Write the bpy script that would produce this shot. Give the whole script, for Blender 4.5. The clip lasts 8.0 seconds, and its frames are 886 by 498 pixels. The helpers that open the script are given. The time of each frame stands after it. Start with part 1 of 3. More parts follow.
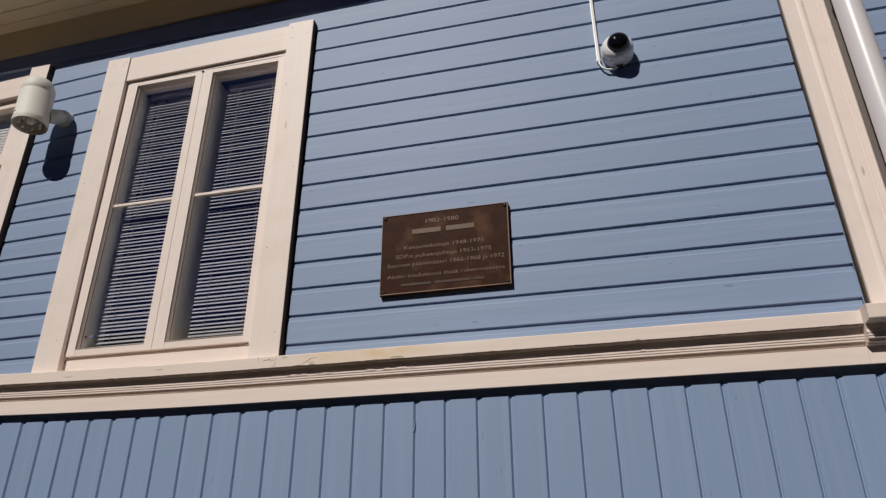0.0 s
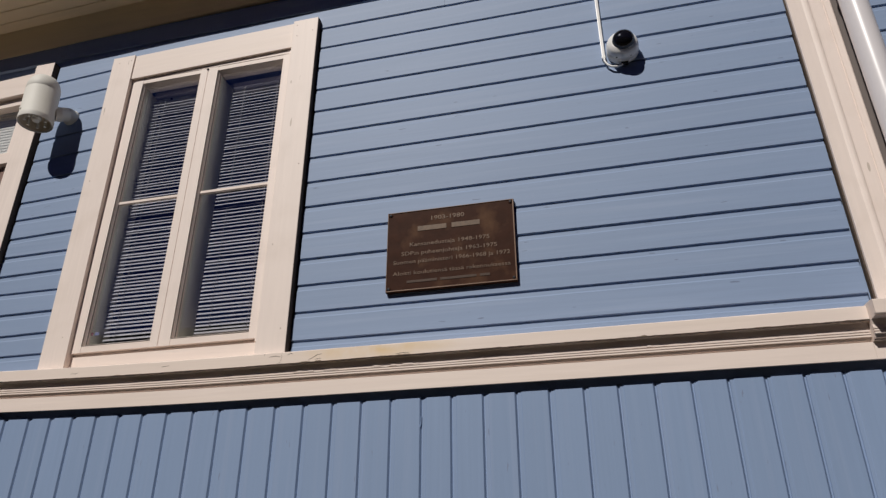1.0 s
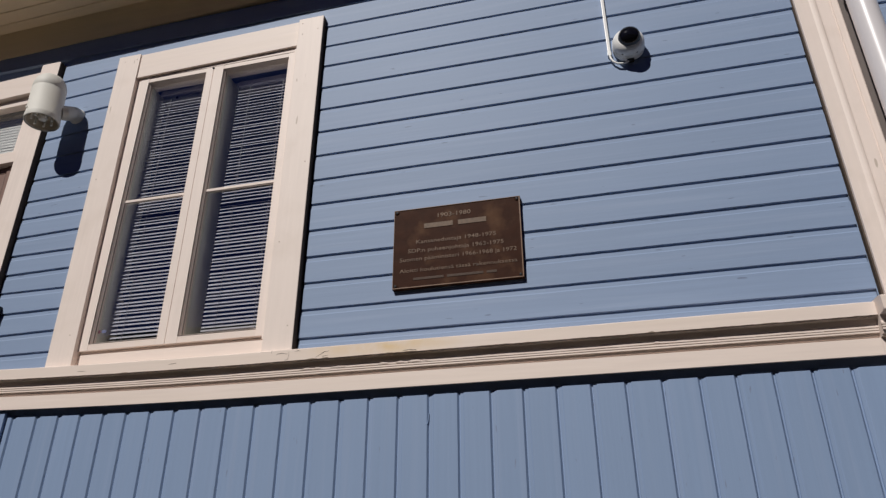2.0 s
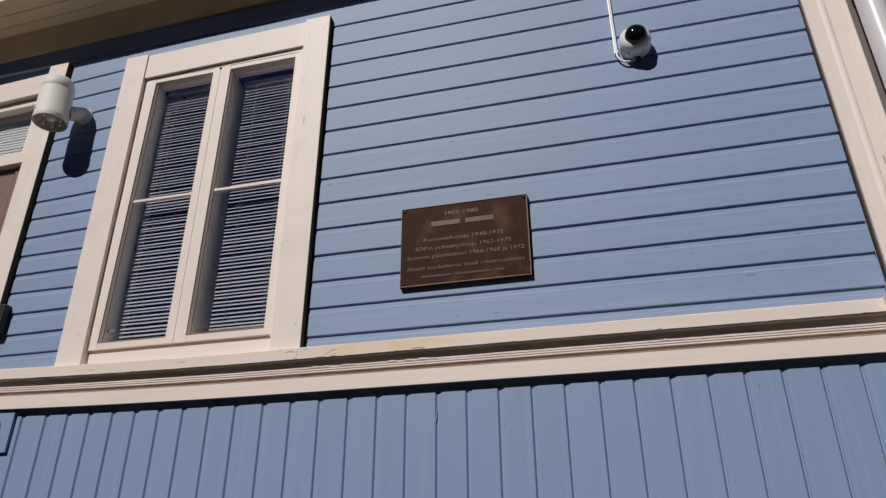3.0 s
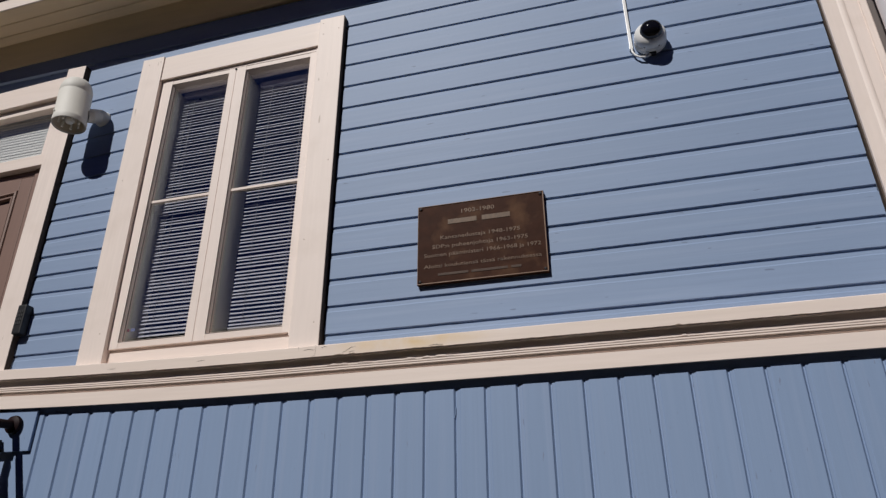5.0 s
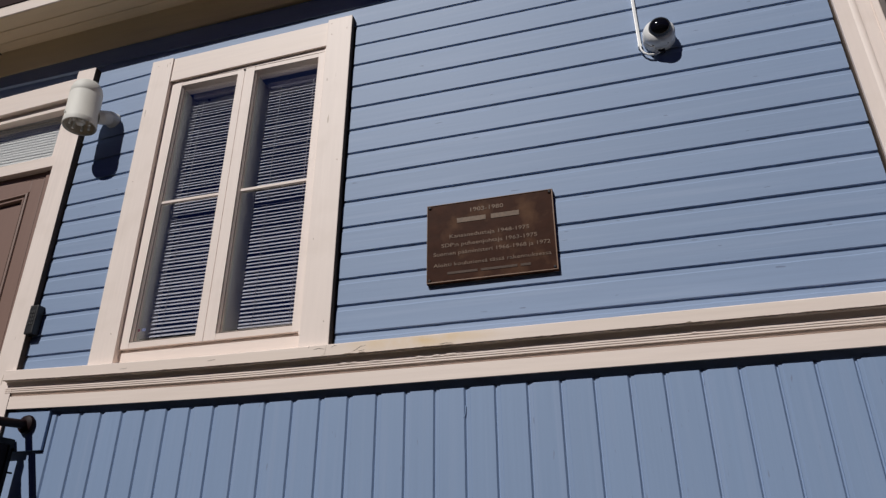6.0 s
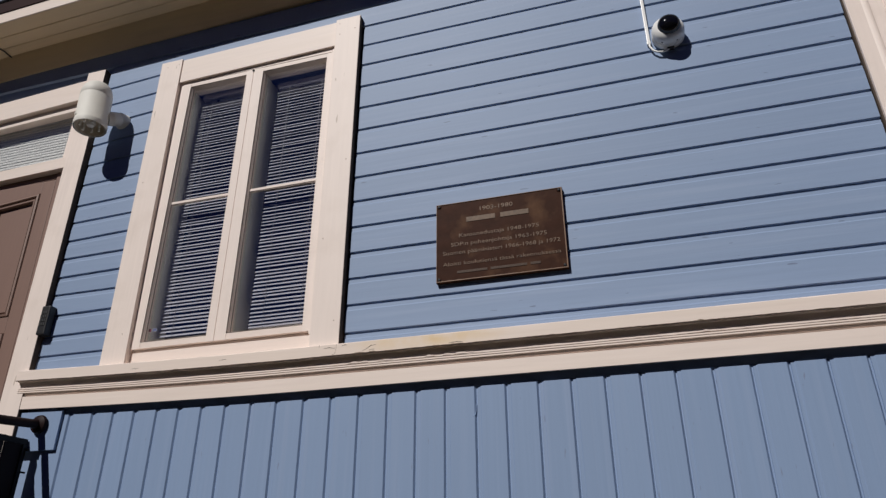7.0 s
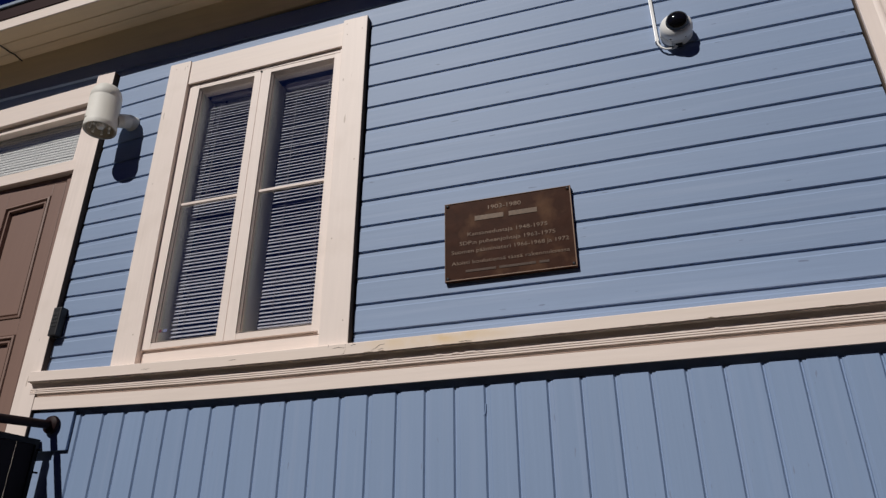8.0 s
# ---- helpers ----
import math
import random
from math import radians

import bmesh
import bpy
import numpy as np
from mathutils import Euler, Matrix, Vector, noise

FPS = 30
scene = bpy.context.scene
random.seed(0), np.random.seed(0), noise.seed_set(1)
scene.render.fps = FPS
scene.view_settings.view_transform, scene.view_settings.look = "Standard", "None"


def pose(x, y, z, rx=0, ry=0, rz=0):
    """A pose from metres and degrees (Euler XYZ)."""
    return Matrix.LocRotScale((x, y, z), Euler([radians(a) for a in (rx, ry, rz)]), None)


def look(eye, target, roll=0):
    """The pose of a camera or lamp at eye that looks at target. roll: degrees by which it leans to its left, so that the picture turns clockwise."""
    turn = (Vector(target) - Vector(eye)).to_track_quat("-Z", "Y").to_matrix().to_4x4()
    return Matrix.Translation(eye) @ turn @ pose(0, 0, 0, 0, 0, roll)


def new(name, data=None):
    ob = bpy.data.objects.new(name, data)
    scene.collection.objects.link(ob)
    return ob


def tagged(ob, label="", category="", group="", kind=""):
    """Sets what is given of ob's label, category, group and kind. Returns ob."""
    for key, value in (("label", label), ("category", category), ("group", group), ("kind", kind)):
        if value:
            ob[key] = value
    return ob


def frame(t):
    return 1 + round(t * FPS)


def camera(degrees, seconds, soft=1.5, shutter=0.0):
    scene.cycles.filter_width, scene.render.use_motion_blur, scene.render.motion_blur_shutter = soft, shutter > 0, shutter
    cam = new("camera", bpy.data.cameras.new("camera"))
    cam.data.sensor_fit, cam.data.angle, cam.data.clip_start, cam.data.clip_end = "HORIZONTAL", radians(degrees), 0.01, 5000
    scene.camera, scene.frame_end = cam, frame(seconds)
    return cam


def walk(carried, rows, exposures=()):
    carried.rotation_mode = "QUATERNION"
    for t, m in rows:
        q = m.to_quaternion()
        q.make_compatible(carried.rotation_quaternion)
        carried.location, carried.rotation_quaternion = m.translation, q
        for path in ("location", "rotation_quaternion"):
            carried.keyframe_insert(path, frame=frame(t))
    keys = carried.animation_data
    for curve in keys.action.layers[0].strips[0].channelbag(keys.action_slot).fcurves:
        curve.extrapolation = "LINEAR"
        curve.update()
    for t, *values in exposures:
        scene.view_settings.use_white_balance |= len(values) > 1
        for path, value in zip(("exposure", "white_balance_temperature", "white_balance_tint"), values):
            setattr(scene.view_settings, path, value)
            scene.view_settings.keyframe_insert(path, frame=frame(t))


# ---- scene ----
cam = camera(66.0, 8.0, soft=1.35)

PATH = [
    (0, (0.1306, -2.3726, 1.6944), (-0.2970, -0.6212, 2.5602), -0.18),
    (0.5, (0.1196, -2.3720, 1.6852), (-0.3081, -0.6216, 2.5532), -0.18),
    (1, (0.1115, -2.3749, 1.6796), (-0.3184, -0.6244, 2.5462), -0.17),
    (1.5, (0.1021, -2.3756, 1.6742), (-0.3301, -0.6256, 2.5406), -0.18),
    (3, (0.0804, -2.3791, 1.6559), (-0.3666, -0.6345, 2.5255), -0.18),
    (3.5, (0.0745, -2.3823, 1.6532), (-0.3792, -0.6390, 2.5223), -0.19),
    (4, (0.0703, -2.3846, 1.6498), (-0.3916, -0.6434, 2.5188), -0.18),
    (4.5, (0.0637, -2.3853, 1.6460), (-0.4056, -0.6466, 2.5159), -0.19),
    (6, (0.0498, -2.3874, 1.6360), (-0.4480, -0.6575, 2.5075), -0.15),
    (6.5, (0.0440, -2.3878, 1.6328), (-0.4633, -0.6612, 2.5055), -0.13),
    (7, (0.0393, -2.3884, 1.6311), (-0.4780, -0.6645, 2.5032), -0.15),
    (7.5, (0.0370, -2.3866, 1.6283), (-0.4913, -0.6668, 2.5017), -0.16),
    (8, (0.0380, -2.3856, 1.6279), (-0.5027, -0.6692, 2.5007), -0.14),
]
walk(cam, [(t, look(eye, target, roll)) for t, eye, target, roll in PATH],
     [(0, -0.60, 6500, 10), (1.5, -0.60, 6400, 10), (3, -0.60, 6290, 10), (4, -0.59, 6270, 10), (6, -0.59, 6210, 10), (8, -0.58, 6300, 10)])

# ---- world, sun, exposure ----
SUN = Vector((0.37, 1.0, -0.98))
world = bpy.data.worlds.new("world")
scene.world = world
world.use_nodes = True
wn = world.node_tree.nodes
sky = wn.new("ShaderNodeTexSky")
sky.sky_type, sky.sun_disc = "NISHITA", False
sky.dust_density, sky.ozone_density = 0.1, 7.0
sky.sun_elevation, sky.sun_rotation = radians(43.3), radians(200)
deep = wn.new("ShaderNodeVectorMath")
deep.operation = "MULTIPLY"
deep.inputs[1].default_value = (0.050, 0.074, 0.315)
wn["Background"].inputs["Strength"].default_value = 0.05
world.node_tree.links.new(sky.outputs[0], deep.inputs[0])
world.node_tree.links.new(deep.outputs[0], wn["Background"].inputs[0])
sun = new("sun", bpy.data.lights.new("sun", "SUN"))
sun.data.energy, sun.data.angle, sun.data.color = 5.0, radians(0.5), (1.0, 0.945, 0.875)
sun.matrix_world = look((-4, -9, 11), Vector((-4, -9, 11)) + SUN)


# ---- materials ----
def material(name, base, rough=0.6, metal=0.0, spec=0.5, vary=0.08, stretch=(1, 1, 1), grain=40.0, bump=0.1,
             stain=None, stain_amount=0.0, stain_scale=4.0, chips=None, chip_level=0.72, chip_scale=30.0, per_piece=0.0, round_stain=False, spot=None):
    """Paint, metal or stone: base colour with grain (stretched along one axis), broad stains, chips and relief."""
    m = bpy.data.materials.new(name)
    m.use_nodes = True
    nt, nodes = m.node_tree, m.node_tree.nodes
    bsdf = nodes["Principled BSDF"]
    bsdf.inputs["Roughness"].default_value = rough
    bsdf.inputs["Metallic"].default_value = metal
    bsdf.inputs["Specular IOR Level"].default_value = spec
    geo = nodes.new("ShaderNodeNewGeometry")
    scale = nodes.new("ShaderNodeVectorMath")
    scale.operation = "MULTIPLY"
    scale.inputs[1].default_value = stretch
    nt.links.new(geo.outputs["Position"], scale.inputs[0])

    def noise_of(source, size, detail=4.0):
        n = nodes.new("ShaderNodeTexNoise")
        n.inputs["Scale"].default_value, n.inputs["Detail"].default_value = size, detail
        nt.links.new(source, n.inputs["Vector"])
        return n.outputs["Fac"]

    def ramp_of(source, low, high):
        r = nodes.new("ShaderNodeMapRange")
        r.inputs["From Min"].default_value, r.inputs["From Max"].default_value = low, high
        nt.links.new(source, r.inputs["Value"])
        return r.outputs["Result"]

    def mixed(a, b, fac):
        x = nodes.new("ShaderNodeMix")
        x.data_type = "RGBA"
        for value, k in ((a, 6), (b, 7)):
            if isinstance(value, tuple):
                x.inputs[k].default_value = (*value, 1)
            else:
                nt.links.new(value, x.inputs[k])
        nt.links.new(fac, x.inputs[0])
        return x.outputs[2]

    fine = noise_of(scale.outputs[0], grain)
    wide = noise_of(geo.outputs["Position"], 1.7, 3.0)
    light = tuple(min(1.0, c * (1 + vary)) for c in base)
    dark = tuple(c * (1 - vary) for c in base)
    colour = mixed(dark, light, ramp_of(fine, 0.3, 0.7))
    colour = mixed(colour, tuple(c * (1 - 0.6 * vary) for c in base), ramp_of(wide, 0.35, 0.75))
    if per_piece:
        info = nodes.new("ShaderNodeObjectInfo")
        hsv = nodes.new("ShaderNodeHueSaturation")
        nt.links.new(colour, hsv.inputs["Color"])
        r = nodes.new("ShaderNodeMapRange")
        r.inputs["To Min"].default_value, r.inputs["To Max"].default_value = 1 - per_piece, 1 + per_piece
        nt.links.new(info.outputs["Random"], r.inputs["Value"])
        nt.links.new(r.outputs["Result"], hsv.inputs["Value"])
        colour = hsv.outputs["Color"]
    if stain:
        st = noise_of(geo.outputs["Position"] if round_stain else scale.outputs[0], stain_scale, 6.0)
        k = nodes.new("ShaderNodeMath")
        k.operation = "MULTIPLY"
        k.inputs[1].default_value = stain_amount
        nt.links.new(ramp_of(st, 0.52, 0.72), k.inputs[0])
        colour = mixed(colour, stain, k.outputs[0])
    if spot:
        # one broad run-off stain: centre, half sizes, colour
        at, half, tint = spot
        d = nodes.new("ShaderNodeVectorMath")
        d.operation = "SUBTRACT"
        d.inputs[1].default_value = at
        nt.links.new(geo.outputs["Position"], d.inputs[0])
        e = nodes.new("ShaderNodeVectorMath")
        e.operation = "DIVIDE"
        e.inputs[1].default_value = half
        nt.links.new(d.outputs[0], e.inputs[0])
        ln = nodes.new("ShaderNodeVectorMath")
        ln.operation = "LENGTH"
        nt.links.new(e.outputs[0], ln.inputs[0])
        k = nodes.new("ShaderNodeMath")
        k.operation = "MULTIPLY"
        nt.links.new(ramp_of(ln.outputs["Value"], 1.0, 0.1), k.inputs[0])
        nt.links.new(ramp_of(noise_of(geo.outputs["Position"], 14.0, 5.0), 0.3, 0.65), k.inputs[1])
        colour = mixed(colour, tint, k.outputs[0])
    if chips:
        cs = nodes.new("ShaderNodeVectorMath")
        cs.operation = "MULTIPLY"
        cs.inputs[1].default_value = tuple(0.16 if c < 0.5 else 1.0 for c in stretch)
        nt.links.new(geo.outputs["Position"], cs.inputs[0])
        ch = noise_of(cs.outputs[0], chip_scale, 2.0)
        colour = mixed(colour, chips, ramp_of(ch, chip_level, chip_level + 0.02))
    nt.links.new(colour, bsdf.inputs["Base Color"])
    bp = nodes.new("ShaderNodeBump")
    bp.inputs["Strength"].default_value, bp.inputs["Distance"].default_value = bump, 0.004
    nt.links.new(fine, bp.inputs["Height"])
    nt.links.new(bp.outputs["Normal"], bsdf.inputs["Normal"])
    return m


BLUE = (0.230, 0.320, 0.492)
CREAM = (0.826, 0.711, 0.640)
blue_h = material("blue_paint_horizontal", (0.241, 0.324, 0.483), 0.6, spec=0.5, vary=0.035, stretch=(0.05, 1, 1.5), grain=42, bump=0.14,
                  stain=(0.305, 0.385, 0.545), stain_amount=0.5, stain_scale=20, chips=(0.165, 0.215, 0.325), chip_level=0.712, chip_scale=70, per_piece=0.025)
blue_v = material("blue_paint_vertical", BLUE, 0.6, spec=0.5, vary=0.035, stretch=(1.5, 1, 0.035), grain=42, bump=0.18,
                  stain=(0.29, 0.365, 0.53), stain_amount=0.35, stain_scale=16, chips=(0.19, 0.24, 0.36), chip_level=0.72, chip_scale=95, per_piece=0.025)
cream_h = material("cream_paint_horizontal", CREAM, 0.55, vary=0.04, stretch=(0.08, 1, 1.3), grain=45, bump=0.15,
                   stain=(0.70, 0.56, 0.38), stain_amount=0.18, stain_scale=5)
cream_belt = material("cream_belt_paint", CREAM, 0.55, vary=0.04, stretch=(0.08, 1, 1.3), grain=45, bump=0.15,
                      stain=(0.70, 0.56, 0.40), stain_amount=0.2, stain_scale=5, spot=((-0.72, -0.06, 2.445), (0.36, 0.2, 0.045), (0.74, 0.55, 0.32)))
cream_v = material("cream_paint_vertical", (0.855, 0.742, 0.674), 0.55, vary=0.04, stretch=(1.3, 1, 0.08), grain=45, bump=0.15,
                   stain=(0.70, 0.59, 0.51), stain_amount=0.3, stain_scale=7, round_stain=True, chips=(0.56, 0.47, 0.40), chip_level=0.735, chip_scale=40)
soffit_paint = material("soffit_paint", (0.86, 0.70, 0.46), 0.6, vary=0.06, stretch=(0.08, 1, 1), grain=40, bump=0.15)
inner_paint = material("inner_jamb_paint", (0.84, 0.84, 0.75), 0.5, vary=0.03)
bronze = material("bronze", (0.046, 0.0165, 0.0085), 0.55, spec=0.07, vary=0.28, grain=22, bump=0.3,
                  stain=(0.13, 0.066, 0.034), stain_amount=0.7, stain_scale=9, round_stain=True)
bronze_worn = material("bronze_worn", (0.20, 0.105, 0.055), 0.45, spec=0.4, vary=0.25, grain=60, bump=0.1)
bronze_bar = material("bronze_bar", (0.125, 0.072, 0.038), 0.5, spec=0.3, vary=0.3, grain=90)
bronze_faint = material("bronze_faint", (0.070, 0.040, 0.026), 0.5, spec=0.2, vary=0.3, grain=90)
bronze_letter = material("bronze_letter", (0.20, 0.125, 0.078), 0.5, spec=0.3, vary=0.35, grain=70, bump=0.1, stain=(0.09, 0.055, 0.035), stain_amount=0.9, stain_scale=24)
white_plastic = material("white_plastic", (0.84, 0.835, 0.82), 0.35, vary=0.02)
lamp_paint = material("lamp_enamel", (0.72, 0.70, 0.64), 0.6, vary=0.03, grain=20, bump=0.05, stain=(0.6, 0.56, 0.46), stain_amount=0.3)
black_dome = material("smoked_dome", (0.006, 0.006, 0.008), 0.06, vary=0.0, bump=0.0)
black_plastic = material("black_plastic", (0.012, 0.012, 0.013), 0.45, vary=0.1)
grey_key = material("grey_key", (0.035, 0.035, 0.036), 0.5, vary=0.1)
reflector = material("lamp_reflector", (0.62, 0.54, 0.42), 0.35, metal=0.15, vary=0.05, bump=0.0)
bulb_glass = material("lamp_bulb", (0.8, 0.78, 0.7), 0.1, vary=0.02, bump=0.0)
door_paint = material("door_brown_paint", (0.235, 0.148, 0.118), 0.45, vary=0.05, stretch=(1.3, 1, 0.08), grain=40, bump=0.12)
black_steel = material("black_painted_steel", (0.010, 0.009, 0.012), 0.5, spec=0.25, vary=0.15, grain=60, bump=0.1)
rail_paint = material("rail_brown_paint", (0.014, 0.0045, 0.0055), 0.55, spec=0.15, vary=0.15)
panel_dark = material("dark_rail_panel", (0.016, 0.012, 0.015), 0.6, spec=0.12, vary=0.1, bump=0.02)
slat_paint = material("blind_slat_enamel", (0.52, 0.515, 0.575), 0.4, vary=0.03, bump=0.0)
zinc_pipe = material("white_pipe_enamel", (0.75, 0.715, 0.725), 0.32, spec=0.5, vary=0.03, grain=15, bump=0.04)
brown_metal = material("brown_trim_metal", (0.028, 0.010, 0.010), 0.6, spec=0.1, vary=0.1)
roof_metal = material("dark_roof_metal", (0.03, 0.018, 0.016), 0.5, metal=0.2, vary=0.1)
edge_metal = material("roof_edge_metal", (0.30, 0.36, 0.44), 0.4, metal=0.2, vary=0.1)
plaster = material("interior_plaster", (0.35, 0.34, 0.32), 0.8, vary=0.05)
asphalt = material("asphalt", (0.043, 0.035, 0.021), 0.9, vary=0.25, grain=60, bump=0.4, stain=(0.062, 0.051, 0.032), stain_amount=0.5, stain_scale=0.8)
concrete = material("concrete", (0.19, 0.175, 0.15), 0.85, vary=0.12, grain=30, bump=0.3)
sticker_red = material("red_sticker", (0.40, 0.10, 0.17), 0.4, vary=0.05)
sticker_blue = material("blue_sticker", (0.22, 0.24, 0.38), 0.4, vary=0.05)
bare_wood = material("bare_weathered_wood", (0.20, 0.155, 0.11), 0.8, vary=0.3, grain=90, bump=0.4)
# for cracks, joints and worn wood, and for the shade painted on casing sides
crack_and_shade = material("weathered_crack_and_shade", (0.085, 0.06, 0.045), 0.9, vary=0.3, grain=120, bump=0.2)
nail_head = material("painted_nail", (0.62, 0.52, 0.45), 0.6, vary=0.1)
street_plaster = material("street_plaster", (0.13, 0.115, 0.10), 0.85, vary=0.1, grain=12, bump=0.2)
backing_taupe = material("backing_taupe", (0.15, 0.125, 0.115), 0.6, vary=0.05, stretch=(1.3, 1, 0.08))
cord_white = material("blind_cord", (0.5, 0.5, 0.5), 0.7, vary=0.02)

glass = bpy.data.materials.new("window_glass")
glass.use_nodes = True
gt = glass.node_tree
gt.nodes.remove(gt.nodes["Principled BSDF"])
g_clear = gt.nodes.new("ShaderNodeBsdfTransparent")
g_clear.inputs[0].default_value = (0.96, 0.97, 0.97, 1)
g_gloss = gt.nodes.new("ShaderNodeBsdfGlossy")
g_gloss.inputs["Roughness"].default_value = 0.02
g_mix = gt.nodes.new("ShaderNodeMixShader")
g_face = gt.nodes.new("ShaderNodeLayerWeight")
g_face.inputs[0].default_value = 0.5
g_pow = gt.nodes.new("ShaderNodeMath")
g_pow.operation = "POWER"
g_pow.inputs[1].default_value = 5.0
g_fres = gt.nodes.new("ShaderNodeMapRange")
g_fres.inputs["To Min"].default_value, g_fres.inputs["To Max"].default_value = 0.14, 1.0
gt.links.new(g_face.outputs["Facing"], g_pow.inputs[0])
gt.links.new(g_pow.outputs[0], g_fres.inputs["Value"])
gt.links.new(g_fres.outputs[0], g_mix.inputs[0])
gt.links.new(g_clear.outputs[0], g_mix.inputs[1])
gt.links.new(g_gloss.outputs[0], g_mix.inputs[2])
gt.links.new(g_mix.outputs[0], gt.nodes["Material Output"].inputs[0])


# ---- mesh helpers ----
def bm_box(x0, x1, y0, y1, z0, z1, bevel=0.0, into=None):
    """A box, its edges rounded by bevel; added to another bmesh if one is given."""
    b = bmesh.new()
    bmesh.ops.create_cube(b, size=1)
    for v in b.verts:
        v.co = ((x0 + x1) / 2 + v.co.x * (x1 - x0), (y0 + y1) / 2 + v.co.y * (y1 - y0), (z0 + z1) / 2 + v.co.z * (z1 - z0))
    if bevel:
        bmesh.ops.bevel(b, geom=list(b.edges), offset=bevel, segments=2, profile=0.7, affect="EDGES")
    return joined(into, b) if into else b


def joined(target, b):
    me = bpy.data.meshes.new("joint")
    b.to_mesh(me)
    b.free()
    target.from_mesh(me)
    bpy.data.meshes.remove(me)
    return target


def bm_extrude(profile, axis, a, b, caps=True, between=()):
    """A profile drawn out along x, y or z from a to b. Profiles give (y, z), (x, z) or (x, y) pairs in order."""
    m = bmesh.new()
    place = {"x": lambda p, s: (s, p[0], p[1]), "y": lambda p, s: (p[0], s, p[1]), "z": lambda p, s: (p[0], p[1], s)}[axis]
    rows = [[m.verts.new(place(p, s)) for p in profile] for s in (a, *between, b)]
    n = len(profile)
    for r0, r1 in zip(rows, rows[1:]):
        for i in range(n):
            m.faces.new((r0[i], r0[(i + 1) % n], r1[(i + 1) % n], r1[i]))
    if caps:
        m.faces.new(rows[0])
        m.faces.new(rows[-1])
    bmesh.ops.recalc_face_normals(m, faces=m.faces)
    return m


def sharpened(m):
    """Keeps real corners crisp on smooth-shaded meshes."""
    for e in m.edges:
        if len(e.link_faces) == 2 and e.calc_face_angle() > radians(38):
            e.smooth = False
    return m


def bm_lathe(profile, axis="z", at=(0, 0, 0), steps=40, smooth=True, loop=False):
    """A profile of (radius, height) pairs turned about an axis through at; 'y' turns about the way out of the wall."""
    m = bmesh.new()
    rings = []
    for r, h in profile:
        ring = []
        for k in range(steps):
            a = 2 * math.pi * k / steps
            c, s = r * math.cos(a), r * math.sin(a)
            p = (c, s, h) if axis == "z" else (c, -h, s)
            ring.append(m.verts.new((p[0] + at[0], p[1] + at[1], p[2] + at[2])))
        rings.append(ring)
    for lo, hi in zip(rings, rings[1:] + (rings[:1] if loop else [])):
        for k in range(steps):
            f = m.faces.new((lo[k], lo[(k + 1) % steps], hi[(k + 1) % steps], hi[k]))
            f.smooth = smooth
    for ring in () if loop else (rings[0], rings[-1]):
        m.faces.new(ring)
    bmesh.ops.remove_doubles(m, verts=m.verts, dist=1e-5)
    bmesh.ops.recalc_face_normals(m, faces=m.faces)
    return sharpened(m)


def bm_tube(points, radius, steps=14):
    """A round bar along a line of points."""
    m = bmesh.new()
    pts = [Vector(p) for p in points]
    rings = []
    for i, p in enumerate(pts):
        d = (pts[min(i + 1, len(pts) - 1)] - pts[max(i - 1, 0)]).normalized()
        side = d.orthogonal().normalized() if not rings else (last - d * last.dot(d)).normalized()
        last = side
        up = d.cross(side)
        rings.append([m.verts.new(p + radius * (math.cos(2 * math.pi * k / steps) * side + math.sin(2 * math.pi * k / steps) * up)) for k in range(steps)])
    for lo, hi in zip(rings, rings[1:]):
        for k in range(steps):
            f = m.faces.new((lo[k], lo[(k + 1) % steps], hi[(k + 1) % steps], hi[k]))
            f.smooth = True
    m.faces.new(rings[0])
    m.faces.new(rings[-1])
    bmesh.ops.recalc_face_normals(m, faces=m.faces)
    return sharpened(m)


def mesh_of(name, b, mat):
    me = bpy.data.meshes.new(name)
    b.to_mesh(me)
    b.free()
    me.materials.append(mat)
    return me


def part(name, b, mat, parent=None, label=""):
    """Links a bmesh as one mesh object, under a thing or a part of it."""
    ob = new(name, mesh_of(name, b, mat))
    if parent:
        ob.parent = parent
        ob.matrix_parent_inverse = parent.matrix_basis.inverted()
    return tagged(ob, label)


def empty(name, at, label, category, group="", kind=""):
    ob = new(name)
    ob.location = at
    ob.empty_display_size = 0.05
    bpy.context.view_layer.update()
    return tagged(ob, label, category, group, kind)


def leaned(ob, rate=-0.015, level=3.4):
    """Sets an upright board a little out of plumb."""
    for v in ob.data.vertices:
        v.co.x += rate * (v.co.z - level)
    return ob


def sloped(ob, rate, middle):
    """Sets a level board a little out of level."""
    for v in ob.data.vertices:
        v.co.z += rate * (v.co.x - middle)
    return ob


# ---- setting: ground, walls, roof ----
b = bmesh.new()
bmesh.ops.create_grid(b, x_segments=8, y_segments=8, size=600)
tagged(part("ground", b, asphalt), "grey asphalt street in front of the house", "ground", kind="structure")

X0, X1 = -5.2, 3.4
# added out of view; its height limits sunlit ground and darkens pane reflections
tagged(part("wall_street", bm_box(-40, 40, -10.3, -10.0, 0, 6.6), street_plaster), "unseen grey facade added across the street to shape bounce and reflections", "wall", kind="structure")
FLOOR = 1.35
